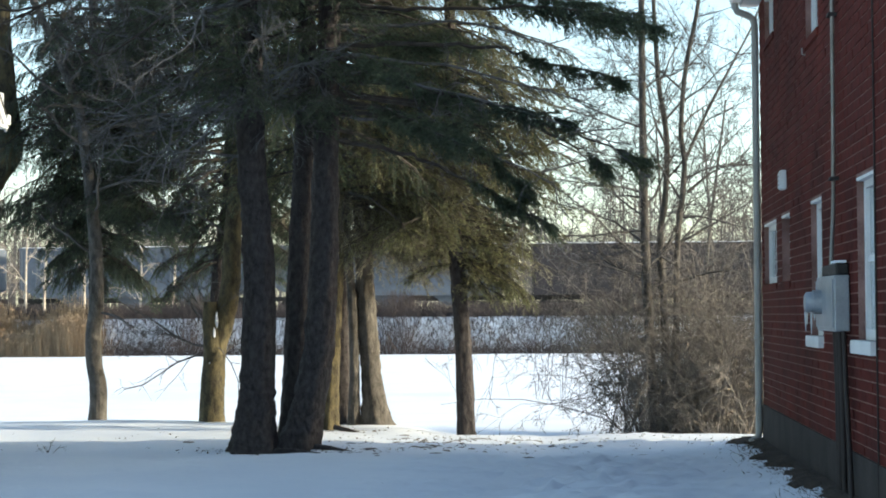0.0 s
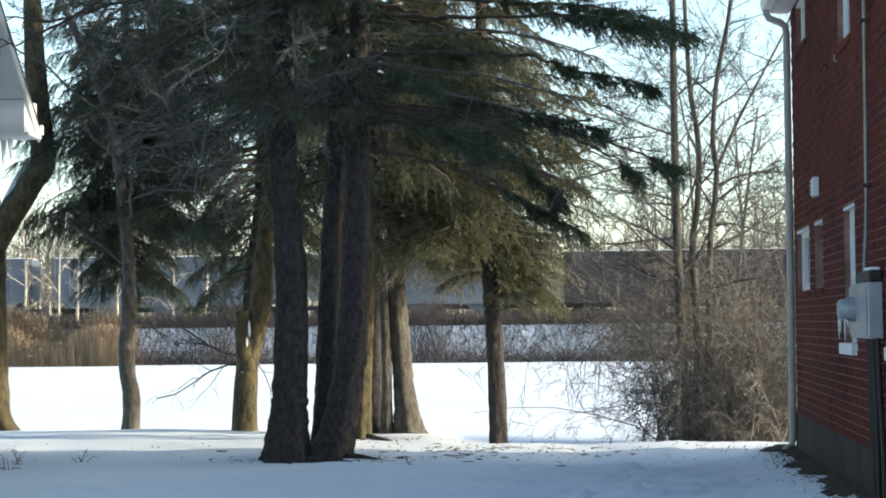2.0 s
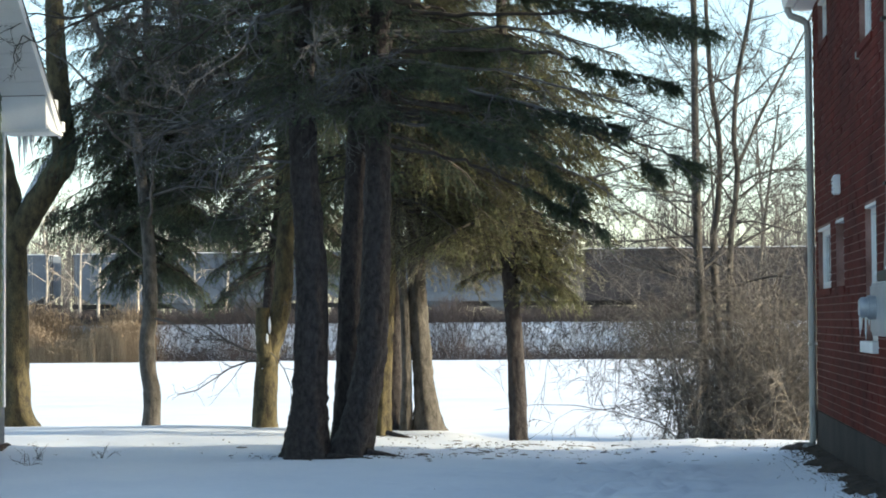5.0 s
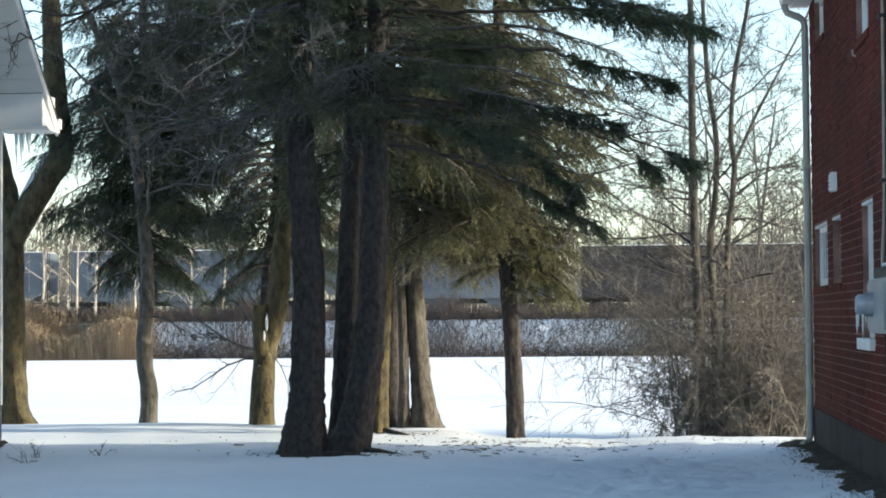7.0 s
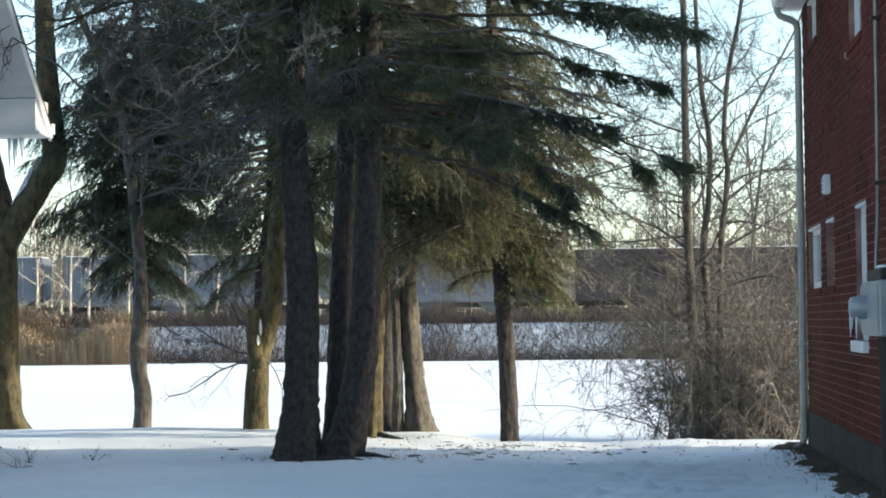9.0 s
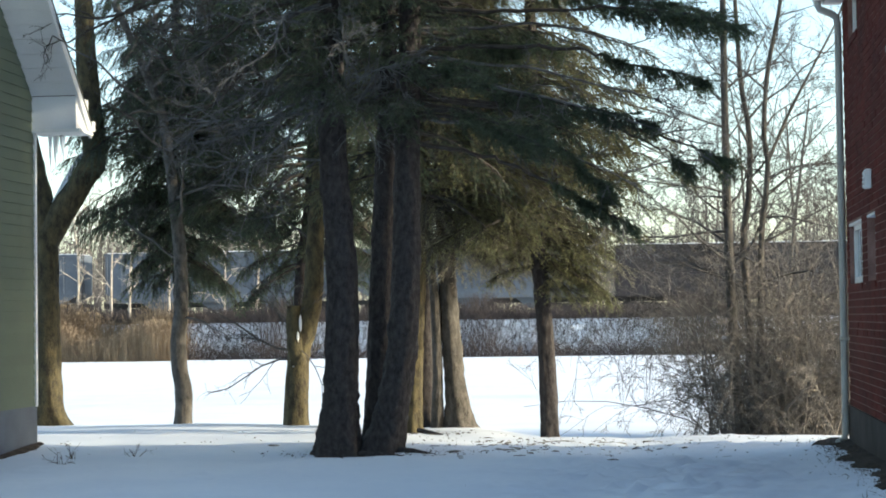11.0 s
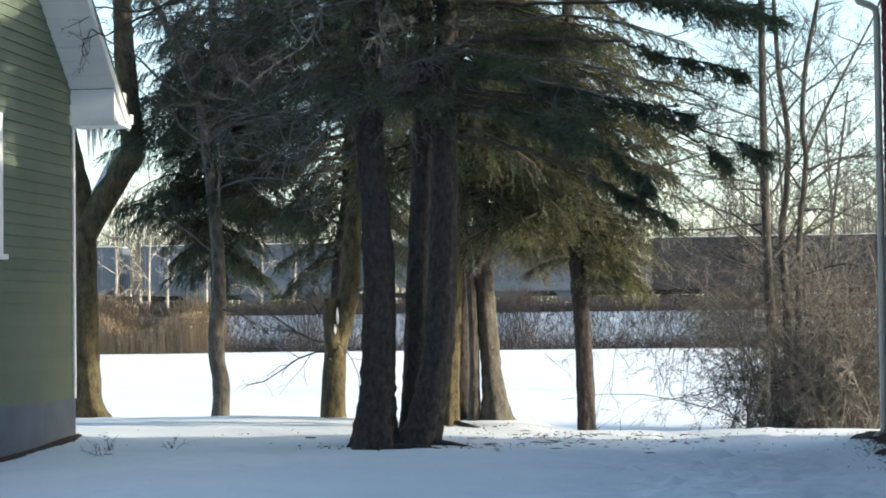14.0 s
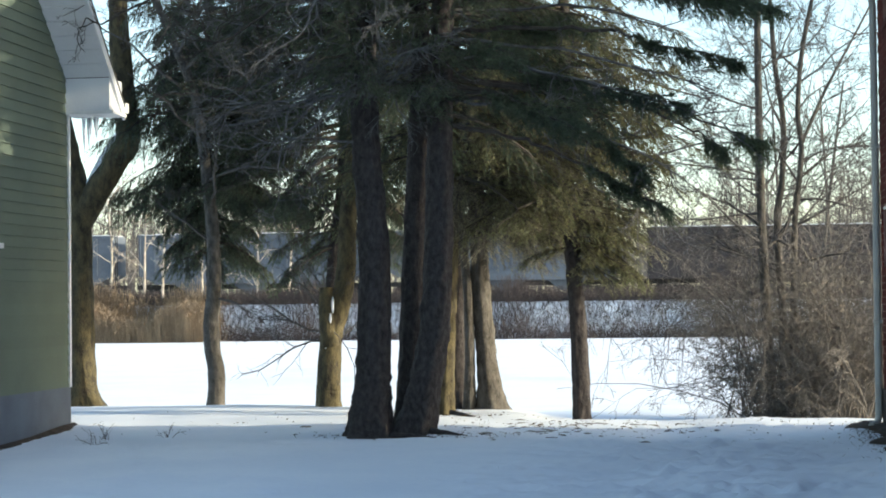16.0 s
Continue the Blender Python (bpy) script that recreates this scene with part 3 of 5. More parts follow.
def spray(wood, leaf, start, direction, length, rng, dens=1.0, droop=0.25, lift=0.1, needle=0.06, width=0.010, hang=0.75, bare=0.2, full=1.0):
    """A spruce limb: a bowed stem with flat branchlets clothed in needles."""
    d = np.array(direction, float)
    d[2] = 0
    d /= np.linalg.norm(d)
    side = np.array([-d[1], d[0], 0])
    s = np.linspace(0, 1, 9)
    bend = rng.normal(0, 0.06) * length
    line = np.array(start)[None] + s[:, None] * length * d[None] + (s ** 2 * bend)[:, None] * side[None]
    line[1:] += np.cumsum(rng.normal(0, 0.018, (8, 3)), 0) * length * [1, 1, 0.7]
    line[:, 2] += length * (lift * s - droop * s ** 1.7 + 0.12 * np.maximum(s - 0.75, 0))
    wood.tube(line, np.linspace(0.010 + 0.008 * length, 0.004, 9), 5)
    nb = int(25 * length * dens) + 6
    t = bare + (1 - bare) * rng.random(nb) ** 0.8
    i = np.minimum((t * 8).astype(int), 7)
    base = line[i] + (line[i + 1] - line[i]) * (t * 8 - i)[:, None]
    along = line[i + 1] - line[i]
    along /= np.linalg.norm(along, axis=1)[:, None]
    sg = np.where(rng.random(nb) < 0.5, -1, 1)[:, None]
    L = (0.20 + 0.50 * (1 - t) * min(length, 2.2) / 2.2 + 0.06 * length) * rng.uniform(0.5, 1.15, nb) * full
    dirs = along * rng.uniform(0.5, 1.0, nb)[:, None] + side[None] * sg * rng.uniform(0.1, 1.0, nb)[:, None] + rng.normal(0, 0.18, (nb, 3))
    dirs[:, 2] -= hang * rng.uniform(0.3, 1.5, nb)
    dirs /= np.linalg.norm(dirs, axis=1)[:, None]
    wood.sticks(base, base + dirs * L[:, None], 0.004, 0.0015)
    k = np.maximum((L / 0.015).astype(int), 6)
    who = np.repeat(np.arange(nb), k)
    m = len(who)
    u = rng.random(m)
    pos = base[who] + dirs[who] * (L[who] * u)[:, None]
    pos[:, 2] -= 0.12 * L[who] * u ** 2
    nd = dirs[who] * 0.75 + rng.normal(0, 0.5, (m, 3))
    leaf.needles(pos, nd, needle * rng.uniform(0.6, 1.2, m), width)


def bough(wood, leaf, line, start, rng, width=0.22, dens=1.0, radius=0.028, needle=0.045):
    """A heavy limb along a line, hung with short tufted branchlets from its share start outwards."""
    line = path(line, 26)
    line[1:-1] += rng.normal(0, 0.012, (24, 3))
    length = float(np.linalg.norm(np.diff(line, axis=0), axis=1).sum())
    wood.tube(line, np.linspace(radius, 0.005, 26), 6)
    nb = int(110 * length * (1 - start) * dens) + 10
    # branchlets stand in loose bunches
    knots = start + (1 - start) * rng.random(max(4, nb // 9))
    t = np.clip(np.where(rng.random(nb) < 0.6, rng.choice(knots, nb) + rng.normal(0, 0.02, nb), start + (1 - start) * rng.random(nb)), 0, 0.995)
    i = np.minimum((t * 25).astype(int), 24)
    base = line[i] + (line[i + 1] - line[i]) * (t * 25 - i)[:, None]
    along = line[i + 1] - line[i]
    along /= np.linalg.norm(along, axis=1)[:, None]
    side = np.stack([-along[:, 1], along[:, 0], np.zeros(nb)], 1)
    swell = np.sin(np.clip((t - start) / (1 - start), 0.05, 1) * 2.2 + 0.35)
    L = width * rng.uniform(0.45, 1.25, nb) * (0.45 + 0.75 * swell)
    dirs = along * rng.uniform(0.3, 1.0, nb)[:, None] + side * rng.normal(0, 0.7, nb)[:, None] + rng.normal(0, 0.15, (nb, 3))
    dirs[:, 2] -= rng.uniform(0.0, 1.1, nb)
    dirs /= np.linalg.norm(dirs, axis=1)[:, None]
    wood.sticks(base, base + dirs * L[:, None], 0.004, 0.002)
    # each branchlet bears a few side shoots
    sh = 3
    who = np.repeat(np.arange(nb), sh)
    u = rng.uniform(0.25, 0.9, len(who))
    b2 = base[who] + dirs[who] * (L[who] * u)[:, None]
    d2 = dirs[who] + rng.normal(0, 0.55, (len(who), 3))
    d2 /= np.linalg.norm(d2, axis=1)[:, None]
    L2 = L[who] * rng.uniform(0.25, 0.5, len(who))
    B, D, LL = np.concatenate([base, b2]), np.concatenate([dirs, d2]), np.concatenate([L, L2])
    k = np.maximum((LL / 0.0085).astype(int), 5)
    who = np.repeat(np.arange(len(B)), k)
    m = len(who)
    pos = B[who] + D[who] * (LL[who] * rng.random(m))[:, None]
    leaf.needles(pos, D[who] * 0.8 + rng.normal(0, 0.45, (m, 3)), needle * rng.uniform(0.6, 1.2, m), 0.009)


def deadwood(acc, line, radius, rng, twigs_per=12, length=0.9):
    """A long leafless limb along a line, with crooked side twigs."""
    p = path(line, 20)
    p[1:-1] += np.cumsum(rng.normal(0, 0.025, (18, 3)), 0) * np.linspace(1, 0, 18)[:, None]
    acc.tube(p, np.linspace(radius, 0.005, 20), 6)
    for _ in range(twigs_per):
        k = int(rng.integers(4, 19))
        d = p[min(k + 1, 19)] - p[k - 1]
        twigs(acc, p[k], d / np.linalg.norm(d) + rng.normal(0, 0.65, 3), length * rng.uniform(0.4, 1.1), 0.009, rng, 2, 0.6, 0.04, 4, 0.003, 0.32)


def spruce(label, points, r0, r1, flare, limbs, seed, needle="needle", bark="bark_spruce", dens=1.0, dead=(), hang=0.75, full=1.0, tips=(), boughs=(), reaches=()):
    """limbs: rows of height, heading in degrees from +x, length, droop."""
    rng = np.random.default_rng(seed)
    t = thing("spruce_tree", label, "tree", tuple(points[0]), group="spruces")
    tr, line = trunk_mesh(points, r0, r1, flare, rng)
    part("trunk", tr, bark, t, smooth=True)
    leaf = Acc()
    for z, head, L, droop in limbs:
        k = int(np.argmin(np.abs(line[:, 2] - z)))
        a = math.radians(head)
        wood = Acc()
        spray(wood, leaf, line[k], (math.cos(a), math.sin(a), 0), L, rng, dens if z < 7.0 else dens * 0.4, droop, hang=hang, full=full)
        part("limb", wood, "limb_bark", t)
    for z, head, L, droop, bare in tips:
        k = int(np.argmin(np.abs(line[:, 2] - z)))
        a = math.radians(head)
        wood = Acc()
        spray(wood, leaf, line[k], (math.cos(a), math.sin(a), 0), L, rng, 1.8, droop, hang=0.42, bare=bare, full=0.95)
        part("limb", wood, "limb_bark", t)
    for line_points, start, width in boughs:
        wood = Acc()
        bough(wood, leaf, line_points, start, rng, width)
        part("limb", wood, "limb_bark", t)
    for line_points, radius in reaches:
        wood = Acc()
        deadwood(wood, line_points, radius, rng)
        part("dead_limb", wood, "limb_bark" if radius > 0.023 else "twig_dead", t, "dead limb with bare crooked twigs", smooth=True)
    for z, head, L, rise in dead:
        k = int(np.argmin(np.abs(line[:, 2] - z)))
        a = math.radians(head)
        wood = Acc()
        twigs(wood, line[k], (math.cos(a), math.sin(a), rise), L, 0.016 + 0.004 * L, rng, 3 if L > 1.2 else 2, 0.6, 0.03, 6, 0.003, 0.3)
        part("dead_limb", wood, "twig_dead", t, "grey dead limb with bare twigs", smooth=True)
    part("crown", leaf, needle, t)
    return t


def ring(rng, z0, z1, n, length, droop, heads=(0, 360)):
    """Limbs all round, longest at the foot of the crown."""
    rows = []
    for k in range(n):
        u = (k + rng.random()) / n
        rows.append((z0 + (z1 - z0) * u, rng.uniform(*heads), length * rng.uniform(0.65, 1.1) * (1 - 0.45 * u), droop * rng.uniform(0.6, 1.4)))
    return rows


rg = np.random.default_rng(21)

# front pair
spruce("tall spruce with dark scaly bark and dead lower limbs", [(-3.72, 20.90, -0.05), (-3.69, 20.90, 0.50), (-3.67, 20.90, 0.93), (-3.66, 20.90, 2.18), (-3.73, 20.90, 3.13), (-3.75, 20.90, 4.07), (-3.75, 20.90, 5.02), (-3.75, 20.90, 11.00)], 0.205, 0.05, 0.11,
       # the last ring is added overhead, mostly out of view, to shade the siding
       ring(rg, 5.5, 9.0, 30, 2.3, 0.3, (60, 300)) + ring(rg, 3.8, 5.8, 26, 1.3, 0.3, (225, 350)) + ring(rg, 4.6, 6.0, 12, 1.4, 0.3, (60, 130)) + ring(rg, 5.2, 5.9, 7, 1.8, 0.12, (150, 330)), 31,
       reaches=[([(-3.75, 20.9, 5.85), (-5.0, 21.0, 5.65), (-6.1, 21.3, 5.15), (-6.75, 21.45, 4.88), (-7.0, 21.5, 4.78), (-7.35, 21.5, 5.0)], 0.026), ([(-3.75, 20.9, 5.6), (-5.2, 21.1, 5.3), (-6.4, 21.3, 5.05), (-7.0, 21.4, 5.12), (-7.6, 21.5, 5.04)], 0.024), ([(-3.75, 20.9, 5.3), (-4.5, 20.6, 5.0), (-5.2, 20.4, 4.45), (-5.5, 20.3, 4.4)], 0.024), ([(-3.72, 20.9, 4.6), (-4.4, 20.4, 4.35), (-5.0, 20.2, 3.8), (-5.5, 20.1, 3.75)], 0.024),
                ([(-3.72, 20.9, 4.1), (-4.3, 20.3, 3.7), (-4.9, 20.1, 3.65), (-5.4, 20.0, 3.35)], 0.022), ([(-3.7, 20.9, 3.9), (-3.9, 20.4, 3.75), (-4.3, 20.1, 3.3), (-4.8, 20.0, 3.2)], 0.02), ([(-3.72, 20.8, 3.75), (-3.5, 20.4, 3.95), (-3.1, 20.2, 4.15), (-2.8, 20.1, 4.25)], 0.018),
                ([(-3.72, 20.8, 5.0), (-4.1, 20.3, 4.8), (-4.2, 20.0, 4.4), (-4.6, 19.9, 4.15)], 0.022), ([(-3.75, 20.9, 5.6), (-4.5, 20.5, 5.4), (-5.2, 20.3, 5.0), (-5.8, 20.3, 5.05)], 0.024)],
       dead=[(3.75, 250, 1.4, 0.2), (3.8, 215, 1.6, 0.3), (3.75, 290, 1.2, 0.1), (3.7, 330, 1.3, 0.25), (3.85, 190, 1.6, 0.25), (3.9, 265, 1.2, 0.5), (4.4, 178, 2.2, 0.12), (5.1, 185, 2.6, -0.02), (3.4, 215, 1.0, -0.2),
             (4.6, 200, 2.2, 0.1), (5.0, 215, 2.2, -0.1), (4.3, 235, 1.6, 0.1), (3.75, 275, 0.9, 0.3), (3.7, 310, 0.9, 0.2), (3.8, 235, 1.0, 0.5), (4.8, 280, 1.5, -0.1), (5.2, 170, 3.0, 0.0)])
spruce("tall spruce leaning slightly with long drooping limbs", [(-3.27, 21.10, -0.05), (-3.13, 21.10, 0.55), (-3.02, 21.10, 1.18), (-2.96, 21.10, 2.18), (-2.94, 21.10, 3.13), (-2.91, 21.10, 4.40), (-2.89, 21.10, 5.03), (-2.88, 21.10, 11.00)], 0.19, 0.05, 0.09,
       ring(rg, 5.4, 9.0, 24, 2.7, 0.2, (-40, 200)) + ring(rg, 3.7, 5.6, 20, 1.3, 0.3, (200, 310)), 32, hang=0.45, full=0.85,
       boughs=[([(-2.89, 21.1, 4.97), (-1.79, 21.0, 4.89), (-0.67, 20.9, 4.88), (0.08, 20.9, 4.80), (0.80, 20.9, 4.64)], 0.50, 0.30), ([(-2.88, 21.1, 5.3), (-1.6, 21.3, 5.12), (-0.5, 21.3, 5.06), (0.55, 21.3, 4.85)], 0.40, 0.30),
               ([(-2.88, 21.1, 4.53), (-1.8, 21.1, 4.51), (-1.02, 21.1, 4.47), (-0.55, 21.1, 4.30), (0.0, 21.1, 4.20), (0.42, 21.1, 4.06)], 0.50, 0.19), ([(-2.89, 21.1, 4.13), (-2.12, 21.0, 4.06), (-1.43, 20.9, 3.90), (-0.69, 20.9, 3.74), (-0.2, 20.9, 3.60)], 0.30, 0.24),
               ([(-2.89, 21.1, 3.97), (-1.43, 21.2, 3.82), (-0.69, 21.2, 3.66), (-0.16, 21.2, 3.50), (0.29, 21.2, 3.32), (0.62, 21.2, 3.22)], 0.80, 0.26), ([(-2.89, 21.1, 4.0), (-1.2, 21.3, 3.80), (-0.3, 21.4, 3.45), (0.2, 21.4, 3.15)], 0.84, 0.24),
               ([(-2.89, 21.1, 3.93), (-2.13, 21.0, 3.76), (-1.38, 21.0, 3.48), (-0.95, 21.0, 3.13), (-0.66, 21.0, 2.86)], 0.45, 0.24), ([(-2.89, 21.1, 3.48), (-1.95, 21.2, 3.26), (-1.14, 21.2, 2.90), (-0.42, 21.2, 2.46)], 0.55, 0.24)]
              + [([(-2.9, 21.1, z), (-2.9 + 0.45 * L * math.cos(a), 21.1 + 0.45 * L * math.sin(a), z - 0.04 * L), (-2.9 + L * math.cos(a), 21.1 + L * math.sin(a), z - d * L)], 0.45, 0.24)
                 for z, L, a, d in [(rg.uniform(3.5, 5.7), rg.uniform(1.3, 2.7), rg.uniform(-1.3, 1.3), rg.uniform(0.12, 0.32)) for _ in range(9)]]
              # boughs added overhead, mostly out of view, to shade the dead limbs
              + [([(-2.9, 21.1, z), (-2.9 + 0.5 * L * math.cos(a), 21.1 + 0.5 * L * math.sin(a), z), (-2.9 + L * math.cos(a), 21.1 + L * math.sin(a), z - 0.15 * L)], 0.3, 0.28)
                 for z, L, a in [(rg.uniform(5.2, 6.6), rg.uniform(1.8, 3.3), rg.uniform(-0.9, 0.3)) for _ in range(12)]],
       reaches=[([(-2.89, 21.1, 4.2), (-1.6, 20.9, 3.95), (-0.4, 20.8, 3.6), (0.3, 20.8, 3.35)], 0.02), ([(-2.89, 21.1, 4.4), (-1.6, 21.3, 4.3), (-0.5, 21.3, 4.05), (0.1, 21.3, 3.8)], 0.02), ([(-2.89, 21.1, 3.8), (-1.8, 21.3, 3.6), (-0.8, 21.4, 3.2), (-0.2, 21.4, 2.8)], 0.02), ([(-2.89, 21.1, 4.75), (-1.6, 21.3, 4.75), (-0.6, 21.3, 4.55), (-0.1, 21.3, 4.35)], 0.02)])
spruce("spruce trunk with pale scaly bark behind the front pair", [(-3.40, 21.55, -0.05), (-3.35, 21.55, 0.72), (-3.31, 21.55, 1.88), (-3.25, 21.55, 3.17), (-3.21, 21.55, 4.47), (-3.19, 21.55, 10.50)], 0.155, 0.05, 0.05,
       ring(rg, 3.6, 9.0, 40, 2.3, 0.35), 30)
# group behind
spruce("slender spruce with sunlit tan bark", [(-3.36, 24.30, -0.05), (-3.31, 24.30, 1.05), (-3.25, 24.30, 2.29), (-3.20, 24.30, 3.74), (-3.18, 24.30, 5.20), (-3.17, 24.30, 10.00)], 0.115, 0.04, 0.05,
       ring(rg, 2.9, 8.5, 64, 2.2, 0.35) + ring(rg, 3.4, 5.8, 14, 3.2, 0.32, (-30, 20)) + ring(rg, 2.9, 5.6, 44, 2.0, 0.35, (-70, 70)), 33, "needle_olive", "bark_moss")
spruce("spruce with flaring root foot in snow", [(-3.43, 26.10, -0.08), (-3.42, 26.10, 1.18), (-3.42, 26.10, 2.73), (-3.41, 26.10, 5.08), (-3.40, 26.10, 10.00)], 0.13, 0.04, 0.09,
       ring(rg, 3.0, 8.5, 60, 2.4, 0.35), 34, "needle", "bark_spruce")
spruce("thin young spruce trunk", [(-3.19, 25.60, -0.06), (-3.18, 25.60, 0.80), (-3.20, 25.60, 1.56), (-3.25, 25.60, 2.33), (-3.30, 25.60, 3.48), (-3.33, 25.60, 7.00)], 0.075, 0.03, 0.03,
       ring(rg, 2.5, 6.0, 34, 1.6, 0.35), 35, "needle_brown", "bark_grey")
spruce("spruce with broad flared foot leaning a little", [(-2.90, 25.70, -0.08), (-2.97, 25.70, 0.80), (-3.02, 25.70, 1.48), (-3.05, 25.70, 2.10), (-3.08, 25.70, 3.10), (-3.07, 25.70, 5.02), (-3.06, 25.70, 10.00)], 0.15, 0.04, 0.15,
       ring(rg, 2.7, 5.8, 70, 2.5, 0.36, (-90, 140)) + ring(rg, 5.5, 8.5, 24, 2.0, 0.36) + ring(rg, 3.2, 5.8, 16, 3.3, 0.36, (-25, 35)) + ring(rg, 2.35, 3.0, 16, 1.7, 0.3, (-60, 60)), 36, "needle_brown", "bark_grey")
spruce("spruce with bare lower trunk and low olive sprays", [(-1.60, 24.60, -0.08), (-1.63, 24.60, 0.82), (-1.67, 24.60, 1.55), (-1.72, 24.60, 2.28), (-1.77, 24.60, 3.75), (-1.80, 24.60, 9.00)], 0.118, 0.04, 0.0,
       [(2.35, 20, 0.8, 0.35), (2.2, 340, 0.75, 0.5), (2.15, 0, 0.85, 0.6), (2.5, 300, 0.8, 0.3), (2.6, 200, 0.9, 0.2), (2.7, 160, 1.0, 0.2), (2.4, 250, 0.7, 0.4), (2.75, 30, 0.9, 0.3), (2.3, 60, 0.6, 0.4), (2.1, 320, 0.7, 0.6),
        (2.45, 5, 0.9, 0.25), (2.6, 350, 0.9, 0.3), (2.3, 10, 0.8, 0.7), (2.55, 330, 0.8, 0.4)] + ring(rg, 2.8, 7.5, 50, 1.9, 0.35, (60, 330)) + ring(rg, 3.1, 5.8, 16, 2.2, 0.4, (-50, 60)), 37, "needle_olive", "bark_spruce", 1.3, tips=[(2.05, 8, 0.8, 0.5, 0.1), (1.98, 345, 0.65, 0.55, 0.1), (2.1, 25, 0.75, 0.55, 0.1), (2.1, 0, 0.9, 0.45, 0.1), (2.15, 190, 0.6, 0.4, 0.1), (2.0, 300, 0.5, 0.5, 0.1), (2.55, 8, 0.95, 0.3, 0.1), (2.4, 352, 0.9, 0.45, 0.1), (2.3, 20, 0.8, 0.55, 0.1), (2.2, 335, 0.8, 0.6, 0.1), (2.65, 30, 0.9, 0.3, 0.1), (2.7, 340, 1.0, 0.25, 0.1), (2.6, 180, 0.9, 0.3, 0.1), (2.75, 200, 1.0, 0.2, 0.1), (2.3, 300, 0.6, 0.6, 0.1), (2.25, 0, 0.85, 0.75, 0.1), (2.45, 315, 0.8, 0.4, 0.1), (2.5, 225, 0.7, 0.4, 0.1)],
       dead=[(3.2, 10, 2.2, 0.05), (3.6, 0, 2.6, 0.0), (4.0, 15, 2.4, 0.05), (4.4, 5, 2.4, 0.0), (3.4, 350, 2.0, -0.05), (2.9, 20, 1.6, 0.0)])
# dark spruces behind the bent tree and the forked tree
spruce("dense dark green spruce with sweeping low limbs", [(-7.77, 29.6, -0.3), (-7.80, 29.6, 2), (-7.85, 29.6, 4), (-7.75, 29.6, 10)], 0.10, 0.04, 0.03,
       ring(rg, 2.3, 3.8, 70, 1.05, 0.55) + ring(rg, 3.3, 6.2, 110, 1.45, 0.5) + ring(rg, 4.4, 7.6, 80, 2.1, 0.4) + ring(rg, 3.2, 6.0, 40, 1.7, 0.45, (-60, 60)), 38, "needle", "bark_spruce", 1.5, hang=1.15, full=1.1)
spruce("dark green spruce half hidden among trunks", [(-5.68, 28.4, -0.3), (-5.6, 28.4, 2), (-5.4, 28.4, 4), (-5.2, 28.4, 10)], 0.11, 0.04, 0.03,
       ring(rg, 2.3, 3.6, 36, 1.5, 0.5) + ring(rg, 3.1, 7.2, 120, 2.3, 0.4) + ring(rg, 5.0, 8.2, 60, 3.2, 0.35, (60, 300)), 39, "needle", "bark_spruce", 1.3)


def bare_tree(label, points, r0, r1, flare, limbs, seed, bark="bark_grey", twig="twig_bare", level=3, kids=5, rough=0.05, spread=0.6, stems=(), fine=0):
    """limbs: rows of height, heading, length, rise, radius. stems: further lines that leave the trunk, with their radii."""
    rng = np.random.default_rng(seed)
    t = thing("bare_tree", label, "tree", tuple(points[0]), group="bare trees")
    tr, line = trunk_mesh(points, r0, r1, flare, rng, 16, rough)
    part("trunk", tr, bark, t, smooth=True)
    for pts, ra, rb in stems:
        a, ln = trunk_mesh(pts, ra, rb, 0, rng, 12, rough)
        b = part("stem", a, bark, t, smooth=True)
        w = Acc()
        for _ in range(int(3 + 2 * len(pts))):
            k = int(rng.integers(len(ln) // 4, len(ln) - 1))
            d = ln[k] - ln[k - 1]
            twigs(w, ln[k], d / np.linalg.norm(d) + rng.normal(0, 0.7, 3), rng.uniform(0.5, 1.3), 0.012, rng, 2, spread, 0.0, kids, 0.003)
        part("twig", w, twig, b, kind="stuff")
    for z, head, L, rise, r in limbs:
        k = int(np.argmin(np.abs(line[:, 2] - z)))
        a = math.radians(head)
        wood = Acc()
        twigs(wood, line[k], (math.cos(a), math.sin(a), rise), L, r, rng, level, spread, 0.0, kids, 0.003)
        part("limb", wood, twig, t, smooth=True)
    for _ in range(fine):
        k = int(rng.integers(len(line) // 4, len(line) - 2))
        wood = Acc()
        twigs(wood, line[k], (rng.normal(0, 1), rng.normal(0, 0.6), rng.uniform(0.2, 1.3)), rng.uniform(0.9, 1.9), 0.009, rng, 2, 0.55, 0.0, 7, 0.0025)
        part("twig", wood, twig, t)
    return t


# bent tree, forked tree, large maple by the house
bare_tree("bare tree with a kinked grey trunk", [(-7.27, 27.70, -0.10), (-7.24, 27.70, 0.42), (-7.31, 27.70, 0.85), (-7.32, 27.70, 1.25), (-7.28, 27.70, 1.60), (-7.27, 27.70, 2.18), (-7.31, 27.70, 2.85), (-7.43, 27.70, 3.86), (-7.55, 27.70, 4.61), (-7.88, 27.70, 5.46), (-8.26, 27.70, 6.31)], 0.135, 0.05, 0.0,
          [(1.6, -30, 1.2, -0.3, 0.02), (2.4, 200, 1.3, 0.5, 0.02), (3.4, 330, 2.2, 0.4, 0.025), (4.2, 20, 2.6, 0.5, 0.03), (4.6, 200, 2.0, 0.7, 0.03), (5.2, 280, 2.4, 0.4, 0.03), (5.6, 60, 2.4, 0.8, 0.03), (3.0, 300, 2.0, 0.3, 0.025), (4.0, 270, 2.4, 0.3, 0.03), (5.0, 320, 2.6, 0.2, 0.03)], 41)
